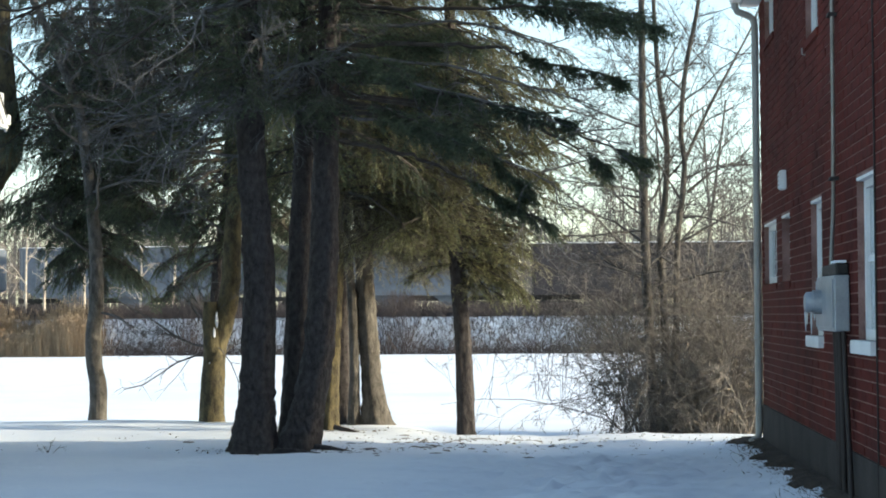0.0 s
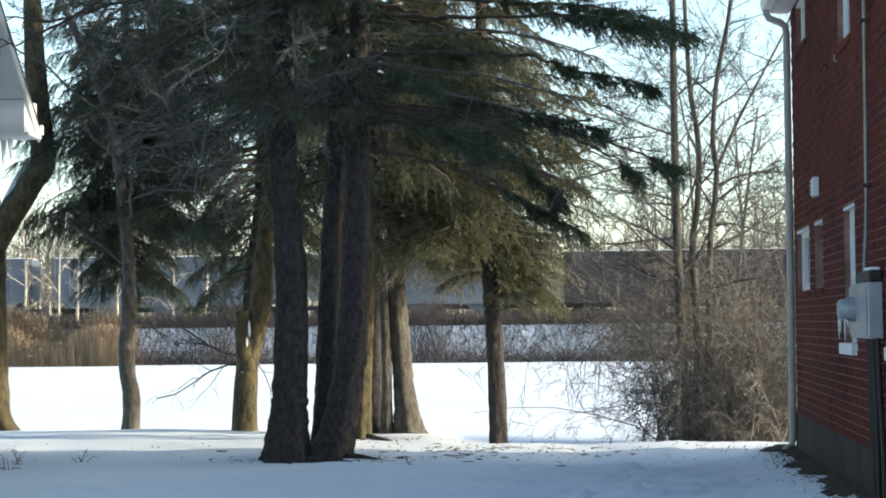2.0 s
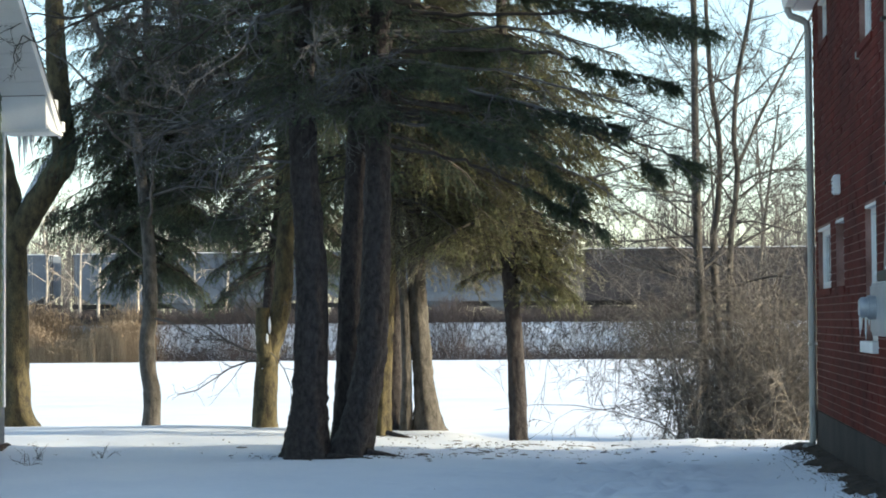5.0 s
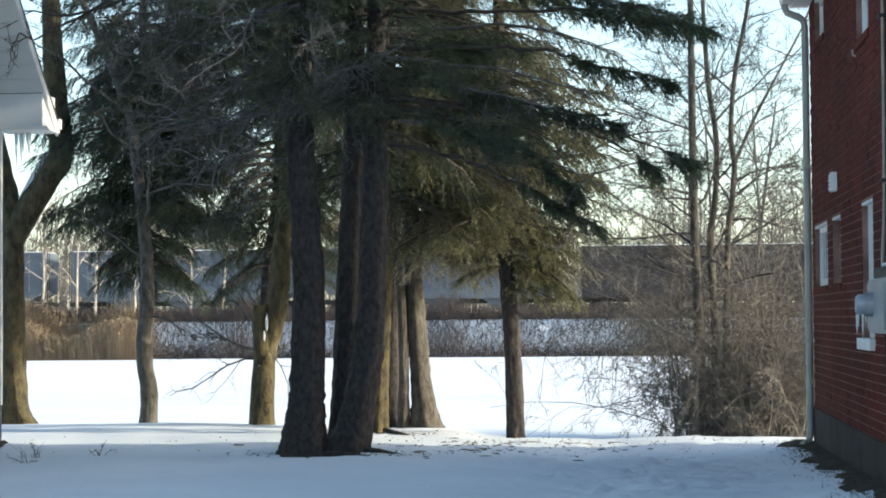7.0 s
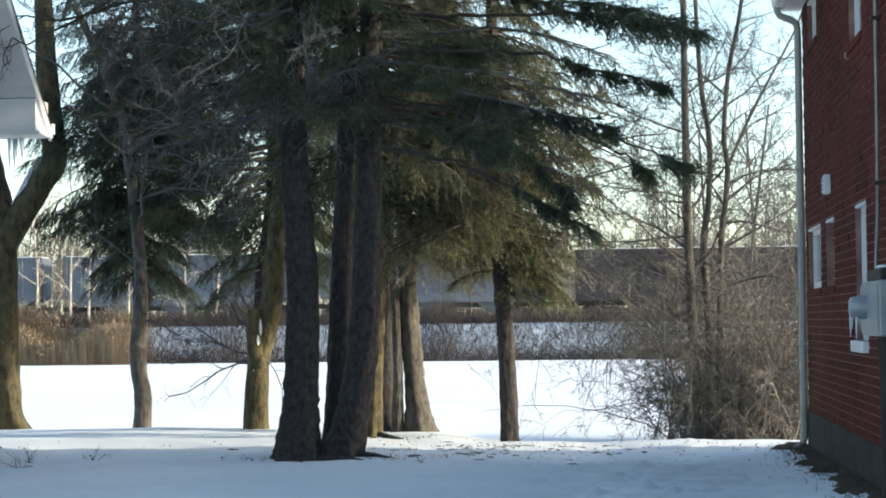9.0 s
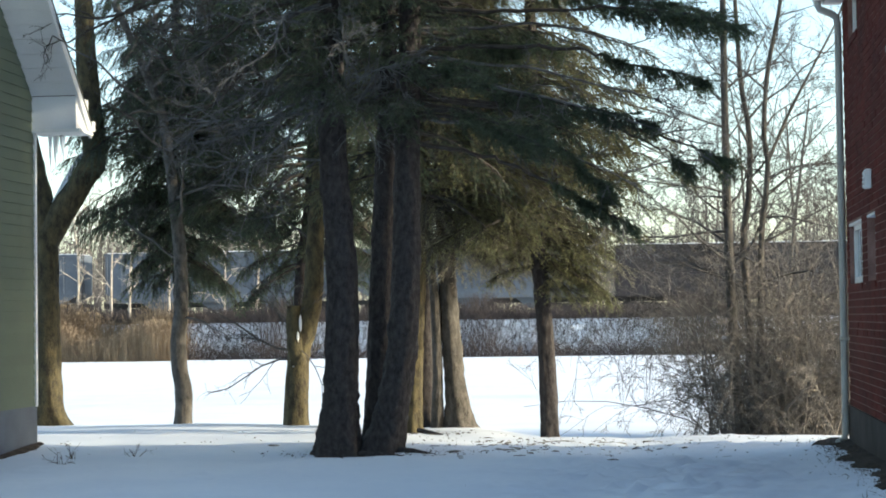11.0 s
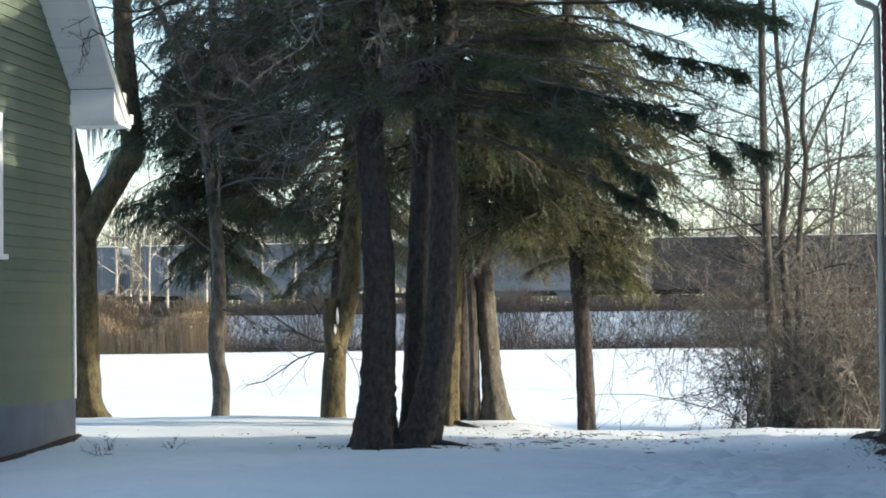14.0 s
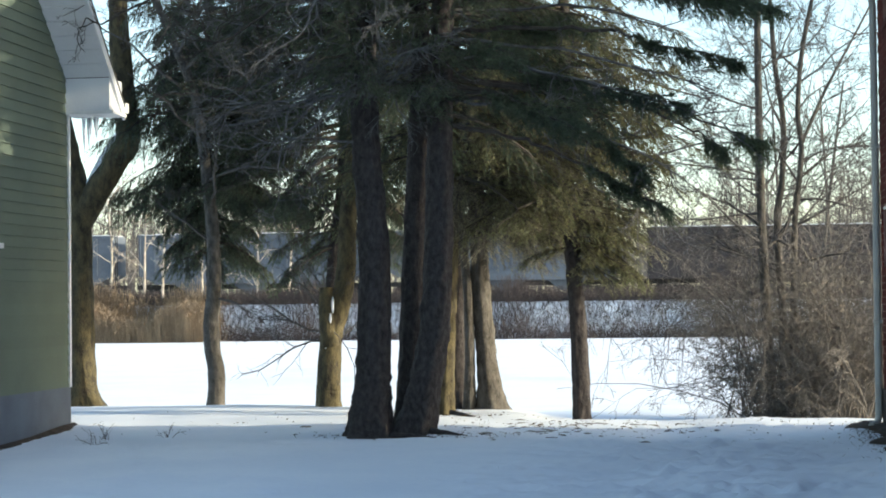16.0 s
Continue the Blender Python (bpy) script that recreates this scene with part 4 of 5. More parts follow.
bare_tree("forked mossy tree with a broken stem and snow in its bark", [(-5.34, 26.60, -0.10), (-5.32, 26.60, 0.54), (-5.27, 26.60, 1.10), (-5.14, 26.60, 1.50), (-5.06, 26.60, 1.98), (-5.03, 26.60, 2.61), (-4.92, 26.60, 3.97), (-4.87, 26.60, 5.58)], 0.185, 0.07, 0.0,
          [(1.05, 178, 1.6, 0.12, 0.02), (0.85, 10, 0.7, 0.3, 0.015), (0.95, 185, 1.4, -0.05, 0.016), (2.6, 190, 1.6, 0.5, 0.02), (3.4, 20, 1.6, 0.6, 0.03), (4.2, 200, 1.8, 0.8, 0.03)], 42, "bark_moss", level=2,
          stems=[([(-5.27, 26.50, 0.86), (-5.32, 26.50, 1.26), (-5.33, 26.50, 1.70)], 0.13, 0.10)])
bare_tree("large maple with a thick trunk and wide fork", [(-9.77, 29.00, -0.12), (-9.79, 29.00, 1.23), (-9.79, 29.00, 2.55), (-9.82, 29.00, 3.26), (-9.97, 29.00, 3.89), (-10.15, 29.00, 4.78), (-10.34, 29.00, 6.12)], 0.255, 0.15, 0.12,
          [(4.5, 180, 2.4, 0.8, 0.08), (5.4, 240, 2.4, 0.6, 0.06)], 43, "bark_moss", "bark_moss", 2, stems=[([(-9.79, 29.00, 2.82), (-9.51, 29.00, 3.26), (-9.20, 29.00, 3.74), (-8.99, 29.00, 4.09), (-9.02, 29.00, 4.58), (-9.10, 29.00, 5.47), (-9.15, 29.00, 6.54), (-9.18, 29.00, 7.26)], 0.23, 0.13)])
# clump of bare trees on the far side of the crest
bare_tree("tall slim bare tree in the thicket", [(0.98, 30.20, -0.50), (0.94, 30.20, 0.74), (0.89, 30.20, 1.99), (0.86, 30.20, 3.32), (0.85, 30.20, 4.67), (0.85, 30.20, 6.01), (0.85, 30.20, 9.50)], 0.09, 0.032, 0.01,
          [(2.6, 150, 1.6, 1.0, 0.03), (3.0, 200, 1.2, 0.6, 0.02), (3.2, 20, 1.3, 0.9, 0.025), (4.4, 160, 1.4, 0.8, 0.02), (5.0, 10, 1.5, 1.0, 0.02), (5.8, 200, 1.3, 1.0, 0.02), (6.5, 40, 1.5, 1.0, 0.02), (2.2, 40, 1.6, 0.5, 0.03),
           (3.4, 170, 1.8, 0.5, 0.02), (2.3, 190, 1.6, 0.5, 0.025), (3.8, 190, 2.0, 0.3, 0.014), (4.2, 350, 1.8, 0.8, 0.014), (5.2, 170, 1.6, 0.9, 0.012), (4.8, 200, 1.6, 0.6, 0.012), (2.8, 175, 2.2, 0.15, 0.02), (3.3, 150, 2.0, 0.3, 0.02)], 44, kids=6, fine=24)
bare_tree("bare tree with a high fork in the thicket", [(1.19, 30.60, -0.50), (1.19, 30.60, 1.09), (1.12, 30.60, 2.62), (1.21, 30.60, 3.34), (1.24, 30.60, 4.29), (1.12, 30.60, 5.25), (1.05, 30.60, 6.66), (1.01, 30.60, 8.50)], 0.075, 0.022, 0.01,
          [(3.0, 10, 2.2, 0.6, 0.02), (2.4, 20, 2.4, 0.7, 0.02), (4.2, 150, 1.5, 1.5, 0.02), (4.6, 20, 2.0, 1.6, 0.02), (2.0, 180, 1.6, 0.5, 0.025), (5.2, 60, 1.6, 1.0, 0.02), (1.9, 170, 2.2, 0.2, 0.02), (3.6, 340, 1.5, 0.5, 0.02)], 45, kids=6, fine=22)
bare_tree("leaning bare tree in the thicket", [(1.33, 30.40, -0.50), (1.35, 30.40, 1.09), (1.39, 30.40, 2.66), (1.47, 30.40, 3.33), (1.51, 30.40, 3.87), (1.46, 30.40, 4.41), (1.55, 30.40, 5.40), (1.78, 30.40, 6.61), (1.92, 30.40, 8.50)], 0.07, 0.022, 0.01,
          [(2.2, 160, 1.3, 0.9, 0.025), (2.6, 10, 1.6, 0.4, 0.025), (3.3, 170, 1.2, 1.4, 0.02), (3.6, 20, 1.6, 0.8, 0.02), (4.4, 30, 1.8, 1.2, 0.02), (5.0, 170, 1.3, 1.2, 0.02), (2.0, 340, 1.6, 0.3, 0.025), (3.0, 350, 1.6, 0.2, 0.02)], 46, kids=6, fine=22,
          stems=[([(1.52, 30.40, 3.91), (1.91, 30.40, 4.76), (2.56, 30.40, 5.96), (2.73, 30.40, 6.37)], 0.03, 0.012), ([(1.54, 30.40, 3.42), (2.03, 30.40, 3.77), (2.61, 30.40, 3.94)], 0.022, 0.008)])


# bare trees beyond the thicket
rt = np.random.default_rng(50)
for k, (x, y, h) in enumerate(((1.9, 50, 7.0), (2.6, 44, 7.0), (3.6, 55, 8.0), (4.6, 48, 7.5))):
    z = float(ground_z(x, y)) - 0.1
    bare_tree("slim leafless tree standing beyond the thicket", [(x, y, z), (x + rt.normal(0, 0.1), y, z + h * 0.4), (x + rt.normal(0, 0.3), y, z + h)], 0.07, 0.02, 0.01,
              [(z + h * rt.uniform(0.2, 0.95), rt.uniform(0, 360), rt.uniform(1.2, 2.4), rt.uniform(0.5, 1.5), 0.02) for _ in range(14)], 80 + k, kids=4)


def thicket(label, at, stems, height, width, seed, arch=0.35):
    rng = np.random.default_rng(seed)
    b = thing("bush", label, "bush", (at[0], at[1], float(ground_z(at[0], at[1]))), group="thicket bushes")
    for _ in range(stems):
        a = Acc()
        x, y = at[0] + rng.normal(0, width * 0.4), at[1] + rng.normal(0, width * 0.4)
        ang = rng.uniform(0, 6.28)
        lean = rng.uniform(0.05, 0.8)
        h = height * rng.uniform(0.35, 1.1)
        twigs(a, (x, y, float(ground_z(x, y)) - 0.03), (math.cos(ang) * lean, math.sin(ang) * lean, 1), h, rng.uniform(0.006, 0.014), rng, 3 if h > 1.2 else 2, 0.8, arch * 0.25, 4, 0.003)
        part("stem", a, "twig_thicket", b)


for k, (x, y, n, h, w) in enumerate(((1.2, 31.2, 30, 1.6, 0.6), (1.5, 31.8, 44, 3.0, 0.75), (2.0, 29.4, 44, 2.7, 0.9), (2.5, 30.0, 48, 3.5, 1.0), (1.5, 31.5, 44, 3.6, 1.2), (3.0, 31.0, 40, 3.8, 1.2), (1.9, 28.6, 40, 1.7, 0.6), (2.3, 28.2, 40, 2.0, 0.9), (0.95, 29.6, 22, 1.1, 0.5), (1.9, 30.6, 40, 3.2, 1.0), (1.0, 31.4, 34, 3.3, 0.7), (2.2, 29.4, 44, 3.3, 0.9), (1.6, 31.2, 40, 3.5, 0.8))):
    thicket("tangled leafless bush of tan twigs", (x, y), n, h, w, 60 + k)


for k, (x, y, n, h) in enumerate(((1.2, 31.0, 14, 3.6), (1.9, 29.4, 16, 3.7), (2.6, 29.3, 16, 3.6))):
    thicket("leafless bush with arching tan canes", (x, y), n, h, 0.5, 90 + k, 1.5)


def weeping_strands():
    """Thin strands that hang from the thicket's edge over the snow."""
    rng = np.random.default_rng(58)
    b = thing("bush", "thin weeping bush with long hanging strands", "bush", (-0.1, 28.6, float(ground_z(-0.1, 28.6))), group="thicket bushes")
    for k in range(7):
        a = Acc()
        x0, y0 = 0.7 + rng.normal(0, 0.15), 29.0 + rng.normal(0, 0.3)
        reach, top = rng.uniform(0.5, 2.2), rng.uniform(1.4, 2.3)
        p = path([(x0, y0, float(ground_z(x0, y0)) - 0.03), (x0 - reach * 0.25, y0, top * 0.8), (x0 - reach * 0.65, y0 - 0.1, top), (x0 - reach, y0 - 0.2, top * 0.75), (x0 - reach * 1.08, y0 - 0.2, rng.uniform(0.0, 0.7))], 22)
        a.sticks(p[:-1], p[1:], 0.0045, 0.0035)
        for j in range(9, 22, 2):
            twigs(a, p[j], (rng.normal(0, 0.3), rng.normal(0, 0.3), -1), rng.uniform(0.25, 0.8), 0.004, rng, 1, 0.5, 0.1, 3, 0.0028)
        part("stem", a, "twig_bare", b)


weeping_strands()


def blob(acc, c, rx, ry, rz, rng):
    """A small uneven lump."""
    n, m = 7, 10
    th = np.linspace(0.05, math.pi - 0.05, n)
    ph = np.arange(m) * 2 * math.pi / m
    r = 1 + rng.normal(0, 0.12, (n, m))
    v = np.stack([c[0] + rx * r * np.sin(th)[:, None] * np.cos(ph)[None], c[1] + ry * r * np.sin(th)[:, None] * np.sin(ph)[None], c[2] + rz * r * np.cos(th)[:, None] * np.ones(m)[None]], -1)
    i, j = np.meshgrid(np.arange(n - 1), np.arange(m), indexing="ij")
    acc.add(v.reshape(-1, 3), np.stack([i * m + j, i * m + (j + 1) % m, (i + 1) * m + (j + 1) % m, (i + 1) * m + j], -1).reshape(-1, 4))


def snow_lumps():
    rng = np.random.default_rng(59)
    for x, y, z, rx, ry, rz in ((-5.33, 26.41, 0.93, 0.035, 0.03, 0.085), (-5.26, 26.42, 1.25, 0.022, 0.03, 0.09), (-5.22, 26.42, 1.45, 0.02, 0.03, 0.12)):
        a = Acc()
        blob(a, (x, y, z), rx, ry, rz, rng)
        single("snow_clump", a, "snow", "small clump of snow stuck to bark", "snow", (x, y, z), group="snow clumps", smooth=True)
    a = Acc()
    p = path(MAPLE_LIMB[1:4], 14) + np.array([-0.12, -0.06, 0.13])
    a.tube(p, 0.03 + 0.04 * np.sin(np.linspace(0.1, 3.1, 14)), 9)
    single("snow_ridge", a, "snow", "ridge of snow lying in the maple fork", "snow", tuple(p[0]), smooth=True)


MAPLE_LIMB = [(-9.79, 29.00, 2.82), (-9.51, 29.00, 3.26), (-9.20, 29.00, 3.74), (-8.99, 29.00, 4.09), (-9.02, 29.00, 4.58), (-9.10, 29.00, 5.47), (-9.15, 29.00, 6.54), (-9.18, 29.00, 7.26)]
snow_lumps()


def bare_soil():
    """The thawed strip along the brick foundation, litter by the trunks, and dark flakes for footprint shade."""
    rng = np.random.default_rng(57)
    acc = Acc()
    ys = np.arange(9.0, WY + 0.35, 0.06)
    w = 0.22 + 0.10 * np.sin(ys * 2.1) + 0.07 * np.sin(ys * 5.3 + 1) + rng.normal(0, 0.035, len(ys))
    w = np.maximum(w, 0.08)
    cols = 7
    rows = []
    for y, ww in zip(ys, w):
        u = np.linspace(0, 1, cols)
        x = WX - 0.012 - u * ww
        z = ground_z(x, np.full(cols, y)) + 0.035 * (1 - u) + 0.02 * np.sin(u * math.pi) * rng.random(cols) - 0.03 * (u == 1)
        rows.append(np.stack([x, np.full(cols, y), z + 0.008], 1))
    n = len(ys)
    i, j = np.meshgrid(np.arange(n - 1), np.arange(cols - 1), indexing="ij")
    k = (i * cols + j).ravel()
    acc.add(np.concatenate(rows), np.stack([k, k + 1, k + cols + 1, k + cols], 1))
    single("bare_soil", acc, "soil", "strip of dark thawed soil along the foundation", "soil", kind="structure", smooth=True)
    # a thin dark line along the foot of the house foundation
    hs = Acc()
    ys = np.arange(13.0, 22.5, 0.08)
    rows = []
    for y in ys:
        u = np.linspace(0, 1, 4)
        x = HX - 0.01 + u * max(0.04, 0.10 + 0.05 * math.sin(y * 4.1) + rng.normal(0, 0.03))
        rows.append(np.stack([x, np.full(4, y), ground_z(x, np.full(4, y)) + 0.03 * (1 - u) - 0.02 * (u == 1) + 0.01], 1))
    i, j = np.meshgrid(np.arange(len(ys) - 1), np.arange(3), indexing="ij")
    k = (i * 4 + j).ravel()
    hs.add(np.concatenate(rows), np.stack([k, k + 1, k + 5, k + 4], 1))
    single("bare_soil", hs, "soil", "thin dark line along the house foundation", "soil", kind="structure", smooth=True)
    g = Acc()
    m = 1500
    y = rng.uniform(9, WY + 0.35, m)
    x = WX - 0.03 - np.abs(rng.normal(0, 0.2, m))
    g.needles(np.stack([x, y, ground_z(x, y) + 0.01], 1), np.stack([rng.normal(-0.3, 0.6, m), rng.normal(0, 0.6, m), rng.uniform(0.05, 0.9, m)], 1), rng.uniform(0.03, 0.09, m), 0.008)
    single("dead_grass", g, "leaf_litter", "dead grass and leaves along the foundation", "grass", kind="stuff")
    # crumbs by the trunks; dark flakes on the path imitate shade in footprints
    f = Acc()
    pts = []
    for cx, cy, sx, sy, q in ((-3.5, 20.85, 0.45, 0.2, 260), (-2.9, 20.9, 0.5, 0.2, 200), (-2.2, 22.6, 0.8, 0.5, 140), (-0.5, 22.0, 1.0, 0.8, 160), (0.3, 21.0, 0.9, 1.2, 70), (-3.2, 24.0, 0.5, 0.3, 120), (-6.0, 23.0, 1.2, 1.0, 30)):
        pts.append(np.stack([rng.normal(cx, sx, q), rng.normal(cy, sy, q)], 1))
    p = np.concatenate(pts)
    q = len(p)
    f.needles(np.stack([p[:, 0], p[:, 1], ground_z(p[:, 0], p[:, 1]) + 0.012], 1), np.stack([rng.normal(0, 1, q), rng.normal(0, 1, q), rng.uniform(0.0, 0.35, q)], 1), rng.uniform(0.015, 0.05, q), rng.uniform(0.008, 0.02, q))
    single("litter_and_print_shade", f, "leaf_litter", "scattered needles and bark crumbs, partly standing in for footprint shade", "litter", kind="stuff")
    bp = Acc()
    for _ in range(110):
        x, y = rng.normal(-1.2, 1.1), rng.normal(21.9, 0.75)
        blob(bp, (x, y, float(ground_z(x, y)) - 0.004), rng.uniform(0.02, 0.09), rng.uniform(0.015, 0.05), 0.012, rng)
    single("bare_patch", bp, "bare_patch", "scuffed patches of dead turf showing through snow", "turf", kind="stuff", smooth=True)
    for x, y in ((-6.6, 20.4), (-5.95, 20.6), (-6.4, 19.4)):
        a = Acc()
        for _ in range(7):
            twigs(a, (x + rng.normal(0, 0.02), y, float(ground_z(x, y)) - 0.02), (rng.normal(0, 0.4), rng.normal(0, 0.4), 1), rng.uniform(0.1, 0.24), 0.003, rng, 1, 0.6, 0.1, 3, 0.002)
        single("weed", a, "leaf_litter", "small dead weed sticking out of the snow", "weed", (x, y, 0), group="weeds", kind="stuff")
    # exposed roots at the foot of the front pair
    for pts in ([(-3.45, 20.72, 0.02), (-3.25, 20.6, 0.03), (-3.0, 20.62, 0.0), (-2.8, 20.7, -0.03)], [(-3.05, 21.0, 0.05), (-2.85, 20.95, 0.03), (-2.6, 20.98, -0.02)], [(-3.25, 24.1, 0.08), (-3.0, 23.9, 0.04), (-2.75, 23.85, -0.03)]):
        r = Acc()
        ln = path(pts, 12)
        r.tube(ln, np.linspace(0.035, 0.012, 12), 8)
        single("tree_root", r, "bark_spruce", "gnarled spruce root breaking through the snow", "root", tuple(pts[0]), group="roots", smooth=True)


bare_soil()


# ---- the far side: reeds, brush, railway, woods ----
def reeds():
    rng = np.random.default_rng(71)
    a = Acc()
    n = 13000
    x = rng.uniform(-38, -26.4, n) + rng.normal(0, 0.5, n)
    y = rng.uniform(96.5, 100.5, n)
    h = rng.uniform(0.8, 2.1, n) * (0.8 + 0.25 * np.sin(x * 1.1))
    p = np.stack([x, y, ground_z(x, y) - 0.05], 1)
    q = p + np.stack([rng.normal(0, 0.14, n), rng.normal(0, 0.14, n), h], 1)
    a.sticks(p, q, 0.013, 0.007)
    a.needles(q, np.stack([rng.normal(0, 0.5, n), rng.normal(0, 0.5, n), rng.normal(0.2, 0.6, n)], 1), 0.26, 0.032)
    single("reeds", a, "reed", "stand of dry tan reeds at the field's far edge", "reeds", kind="stuff")


def brush():
    rng = np.random.default_rng(72)
    a = Acc()
    n = 36000
    x = rng.uniform(-40, 14, n)
    y = rng.uniform(98.5, 104, n)
    amp = 0.55 + 0.45 * np.sin(x * 0.55 + 1.0) + 0.25 * np.sin(x * 1.7)
    h = np.maximum(rng.uniform(0.3, 1.3, n) * np.maximum(amp, 0.7), 0.25)
    p = np.stack([x, y, ground_z(x, y) - 0.05], 1)
    q = p + np.stack([rng.normal(0, 0.42, n), rng.normal(0, 0.3, n), h], 1)
    a.sticks(p, q, 0.012, 0.005)
    # scrub added behind the track to dim the sunlit gaps under the wagons
    m = 16000
    x = rng.uniform(-60, 40, m)
    y = rng.uniform(129, 134, m)
    p = np.stack([x, y, np.full(m, 1.3)], 1)
    q = p + np.stack([rng.normal(0, 0.4, m), rng.normal(0, 0.3, m), rng.uniform(0.3, 1.2, m) * (0.75 + 0.4 * np.sin(x * 0.37) * np.sin(x * 0.83 + 1))], 1)
    a.sticks(p, q, 0.016, 0.006)
    single("brush", a, "brush", "low dark leafless brush along the railway bank, with scrub added behind the track", "brush", kind="stuff")


def far_wood():
    rng = np.random.default_rng(73)
    a = Acc()
    n = 1000
    x, y = rng.uniform(-110, 60, n), rng.uniform(136, 230, n)
    h = rng.uniform(7, 13.5, n) * (0.85 + 0.2 * np.sin(x * 0.09))
    base = np.stack([x, y, np.full(n, 1.3)], 1)
    top = base + np.stack([rng.normal(0, 0.5, n), rng.normal(0, 0.5, n), h], 1)
    a.sticks(base, top, 0.11, 0.02)
    for _ in range(20):
        u = rng.uniform(0.15, 0.97, n)[:, None]
        s = base + (top - base) * u
        d = np.stack([rng.normal(0, 0.8, n), rng.normal(0, 0.8, n), rng.uniform(0.3, 1.3, n)], 1)
        L = h[:, None] * 0.34 * (1.1 - u) * rng.uniform(0.6, 1.2, (n, 1))
        e = s + d * L
        a.sticks(s, e, 0.04, 0.012)
        for _ in range(2):
            v = rng.uniform(0.2, 1, n)[:, None]
            s2 = s + (e - s) * v
            a.sticks(s2, s2 + (d + rng.normal(0, 0.6, (n, 3))) * L * 0.4, 0.018, 0.008)
    single("far_wood", a, "twig_far", "distant leafless winter wood behind the railway", "wood", kind="stuff")


def near_birches():
    rng = np.random.default_rng(74)
    for k in range(7):
        x = (-31.5, -29.6, -27.9, -25.0, -33.0, -23.2, -26.4)[k]
        y = 101 + rng.uniform(0, 4)
        z = float(ground_z(x, y)) - 0.1
        t = thing("birch_tree", "slender pale birch rising from the reeds", "tree", (x, y, z), group="birches")
        tr, line = trunk_mesh([(x, y, z), (x + rng.normal(0, .15), y, z + 3), (x + rng.normal(0, .3), y, z + 7)], 0.09, 0.02, 0.02, rng, 8, 0.03)
        part("trunk", tr, "birch", t, smooth=True)
        for _ in range(9):
            w = Acc()
            j = rng.integers(12, len(line) - 2)
            twigs(w, line[j], (rng.normal(), rng.normal(), 1.1), rng.uniform(1.0, 2.2), 0.03, rng, 2, 0.6, 0.0, 4, 0.008)
            part("limb", w, "birch", t)


reeds()
brush()
far_wood()
near_birches()

RAIL_Y, RAIL_Z = 125.0, 1.62


def railway():
    bed = Acc()
    bed.prism([(RAIL_Y - 2.6, 1.2), (RAIL_Y - 1.6, 1.5), (RAIL_Y + 1.6, 1.5), (RAIL_Y + 2.6, 1.2)], 0, -400, 400)
    single("track_bed", bed, "ballast", "dark gravel ballast under the railway track", "track bed", kind="structure")
    for dy in (-0.72, 0.72):
        single("rail", boxed(-400, 400, RAIL_Y + dy - 0.035, RAIL_Y + dy + 0.035, 1.505, RAIL_Z), "rail_steel", "dark steel railway rail on ballast", "rail", (0, RAIL_Y, 0), "rails", "structure")


def bogie(t, x):
    f = Acc()
    f.prism([(x - 1.2, RAIL_Z + 0.40), (x - 0.9, RAIL_Z + 0.75), (x + 0.9, RAIL_Z + 0.75), (x + 1.2, RAIL_Z + 0.40), (x + 0.35, RAIL_Z + 0.25), (x - 0.35, RAIL_Z + 0.25)], 1, RAIL_Y - 1.0, RAIL_Y + 1.0)
    b = part("bogie", f, "dark_metal", t, "black wheel truck")
    for dx in (-0.88, 0.88):
        w = Acc()
        for s in (-1, 1):
            w.tube([(x + dx, RAIL_Y + s * 0.78, RAIL_Z + 0.42), (x + dx, RAIL_Y + s * 0.66, RAIL_Z + 0.42)], [0.42, 0.42], 18)
            w.tube([(x + dx, RAIL_Y + s * 0.66, RAIL_Z + 0.42), (x + dx, RAIL_Y + s * 0.78, RAIL_Z + 0.42)], [0.42, 0.42], 18)
        w.tube([(x + dx, RAIL_Y - 0.7, RAIL_Z + 0.42), (x + dx, RAIL_Y + 0.7, RAIL_Z + 0.42)], [0.08, 0.08], 8)
        part("wheelset", w, "dark_metal", b)


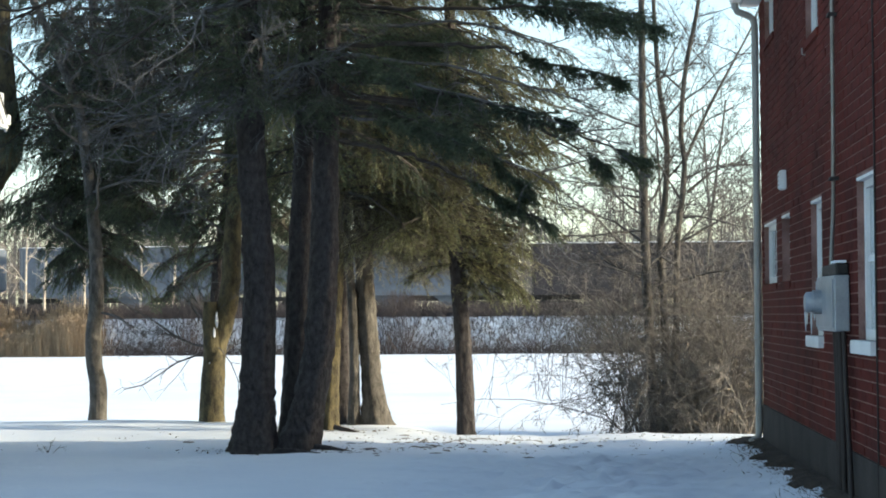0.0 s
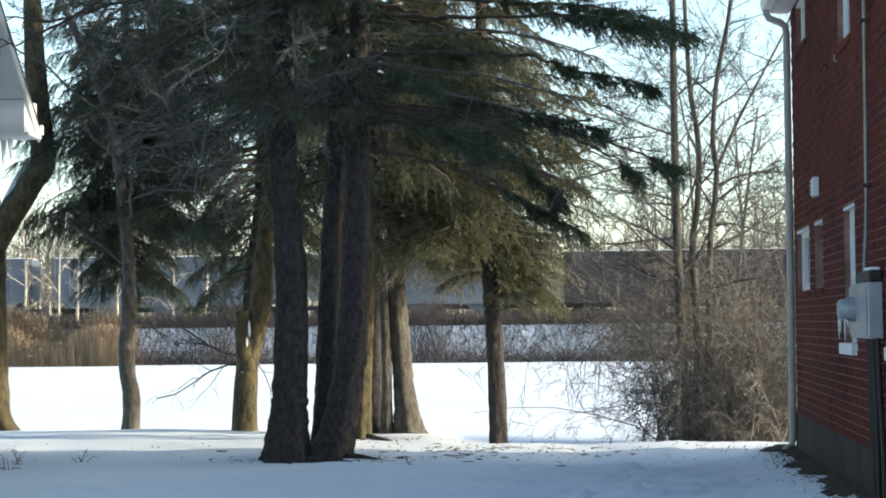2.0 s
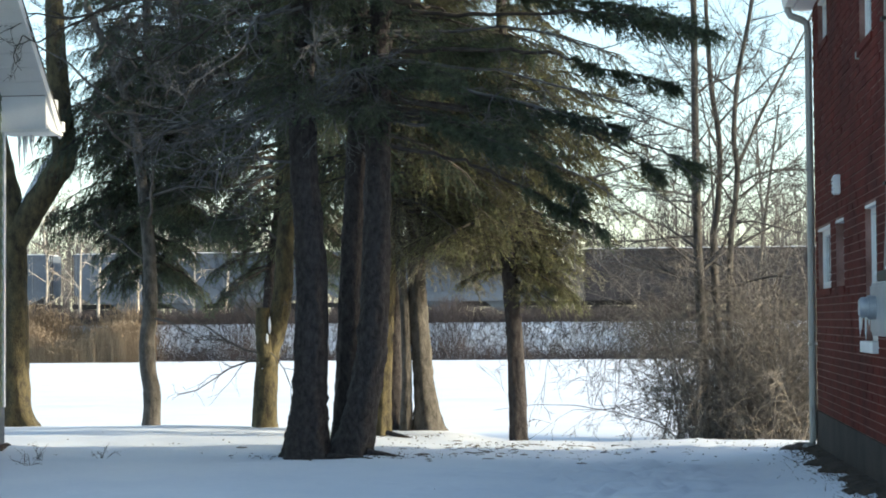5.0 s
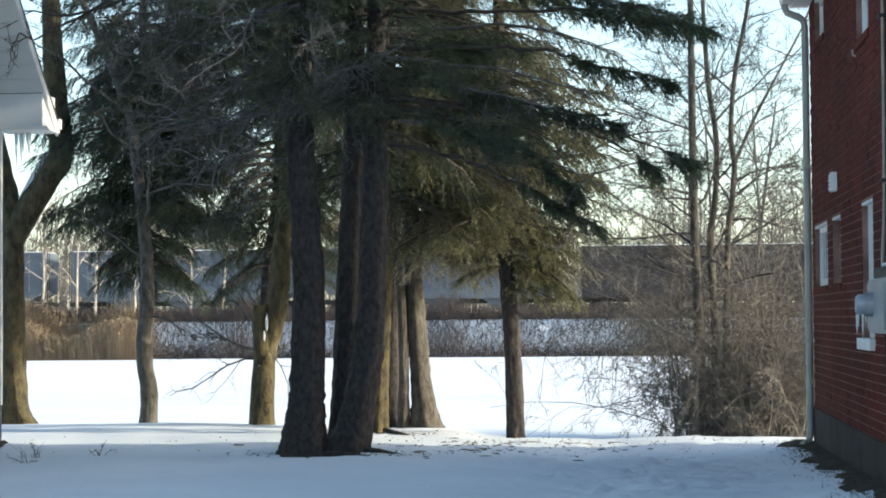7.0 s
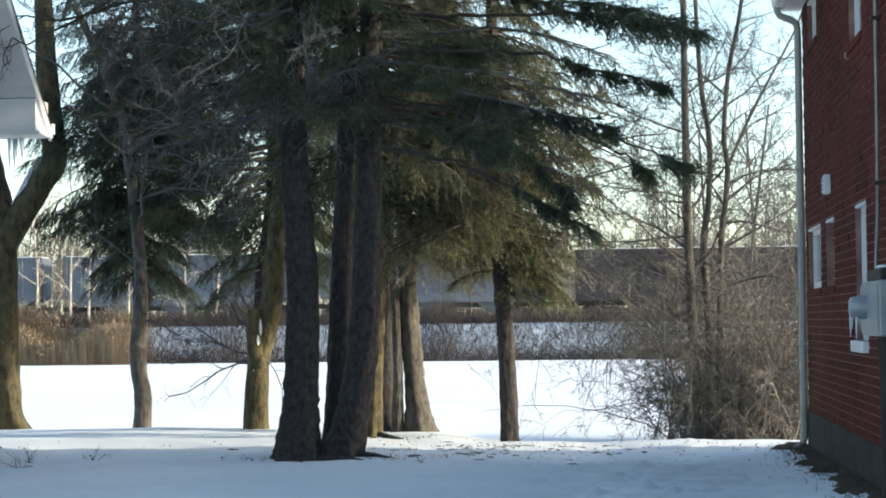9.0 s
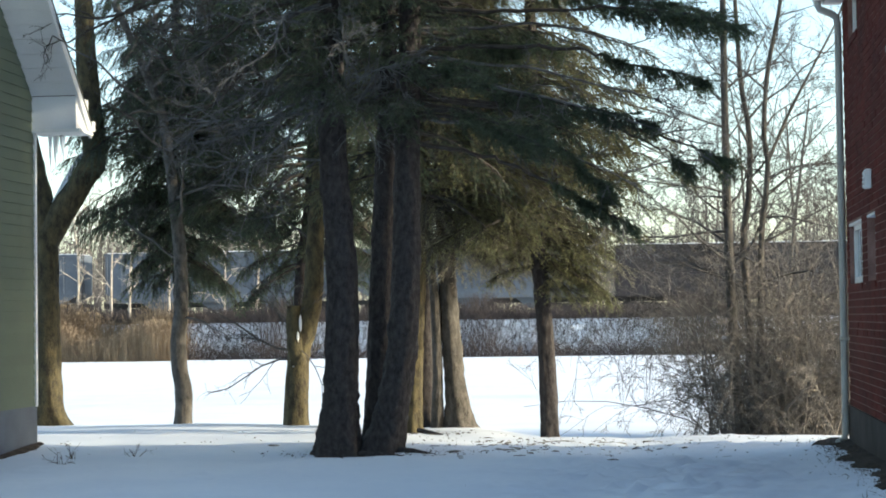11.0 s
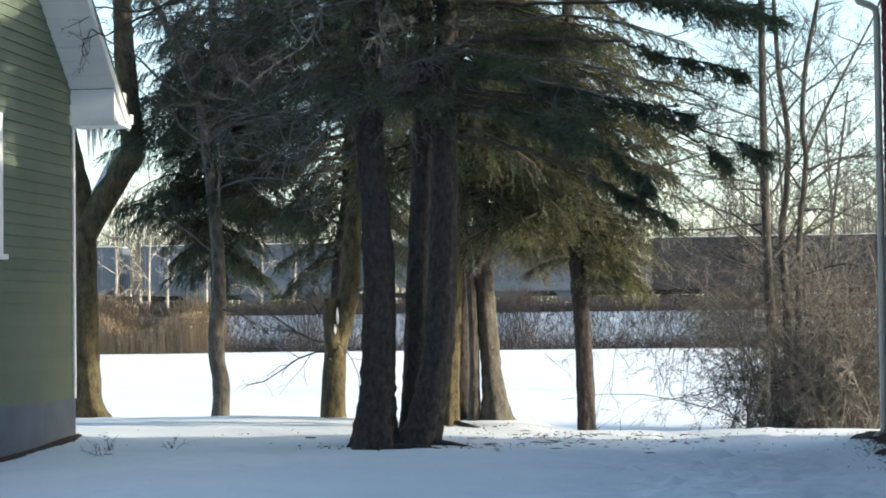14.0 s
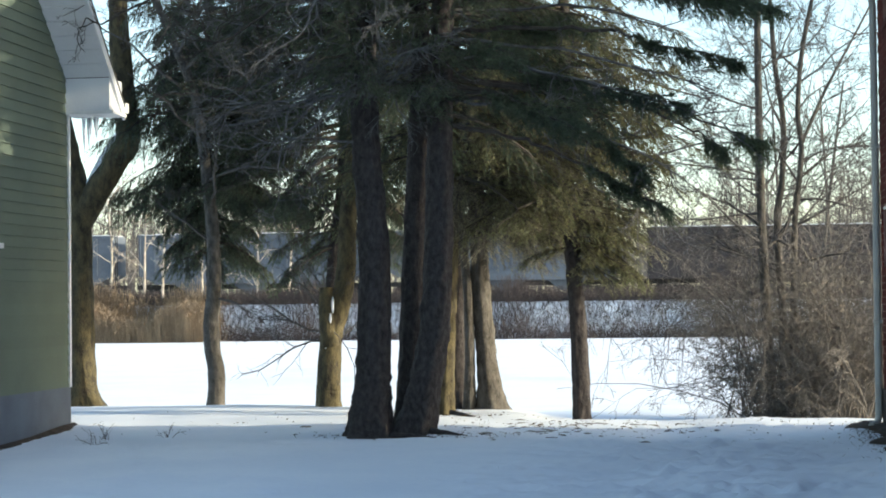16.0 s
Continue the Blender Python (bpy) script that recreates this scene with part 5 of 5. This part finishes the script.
def wagon(kind_name, x0, length, material, label):
    t = thing(kind_name, label, "railway wagon", (x0 + length / 2, RAIL_Y, RAIL_Z), group="train wagons")
    x1 = x0 + length
    zt = RAIL_Z + 4.45
    body = Acc()
    if kind_name == "hopper_wagon":
        body.prism([(x0 + 0.4, RAIL_Z + 1.75), (x0 + 0.4, zt), (x1 - 0.4, zt), (x1 - 0.4, RAIL_Z + 1.75), (x1 - 1.6, RAIL_Z + 1.15), (x0 + 1.6, RAIL_Z + 1.15)], 1, RAIL_Y - 1.45, RAIL_Y + 1.45)
        for k in range(3):
            c = x0 + length * (k + 1) / 4
            h = Acc()
            h.prism([(c - 1.5, RAIL_Z + 1.3), (c + 1.5, RAIL_Z + 1.3), (c + 0.35, RAIL_Z + 0.45), (c - 0.35, RAIL_Z + 0.45)], 1, RAIL_Y - 0.9, RAIL_Y + 0.9)
            part("chute", h, material, t)
    else:
        body.box(x0 + 0.3, x1 - 0.3, RAIL_Y - 1.45, RAIL_Y + 1.45, RAIL_Z + 1.1, zt - 0.1)
    part("body", body, material, t, bevel=0.05)
    n = int(length / 1.05)
    for k in range(n + 1):
        x = x0 + 0.5 + (length - 1.0) * k / n
        part("rib", boxed(x - 0.05, x + 0.05, RAIL_Y - 1.53, RAIL_Y - 1.44, RAIL_Z + (1.8 if kind_name == "hopper_wagon" else 1.2), zt - 0.15), material, t)
    part("top_rail", boxed(x0 + 0.35, x1 - 0.35, RAIL_Y - 1.56, RAIL_Y - 1.44, zt - 0.16, zt - 0.02), material, t)
    part("frame", boxed(x0, x1, RAIL_Y - 0.5, RAIL_Y + 0.5, RAIL_Z + 0.8, RAIL_Z + 1.12), "dark_metal", t)
    for s, x in ((1, x0 + 0.25), (-1, x1 - 0.25)):
        lad = Acc()
        for dy in (-1.3, -0.9):
            lad.box(x - 0.02, x + 0.02, RAIL_Y + dy - 0.02, RAIL_Y + dy + 0.02, RAIL_Z + 1.0, zt)
        for k in range(8):
            lad.box(x - 0.02, x + 0.02, RAIL_Y - 1.3, RAIL_Y - 0.9, RAIL_Z + 1.2 + 0.4 * k, RAIL_Z + 1.23 + 0.4 * k)
        part("ladder", lad, "dark_metal", t)
    bogie(t, x0 + 1.9)
    bogie(t, x1 - 1.9)
    part("roof_snow", boxed(x0 + 0.5, x1 - 0.5, RAIL_Y - 1.35, RAIL_Y + 1.35, zt - 0.09 if kind_name != "hopper_wagon" else zt + 0.004, zt + 0.05), "snow", t, "thin snow on the roof", bevel=0.02)
    return t


railway()
x = -73.0
for k, (kn, L) in enumerate((("hopper_wagon", 16), ("hopper_wagon", 17), ("hopper_wagon", 16), ("hopper_wagon", 16), ("box_wagon", 17), ("hopper_wagon", 16), ("hopper_wagon", 16))):
    wagon(kn, x, L, "wagon_grey" if kn == "hopper_wagon" else "wagon_brown", "grey ribbed covered hopper wagon on the track" if kn == "hopper_wagon" else "dark brown ribbed box wagon on the track")
    x += L + 1.0
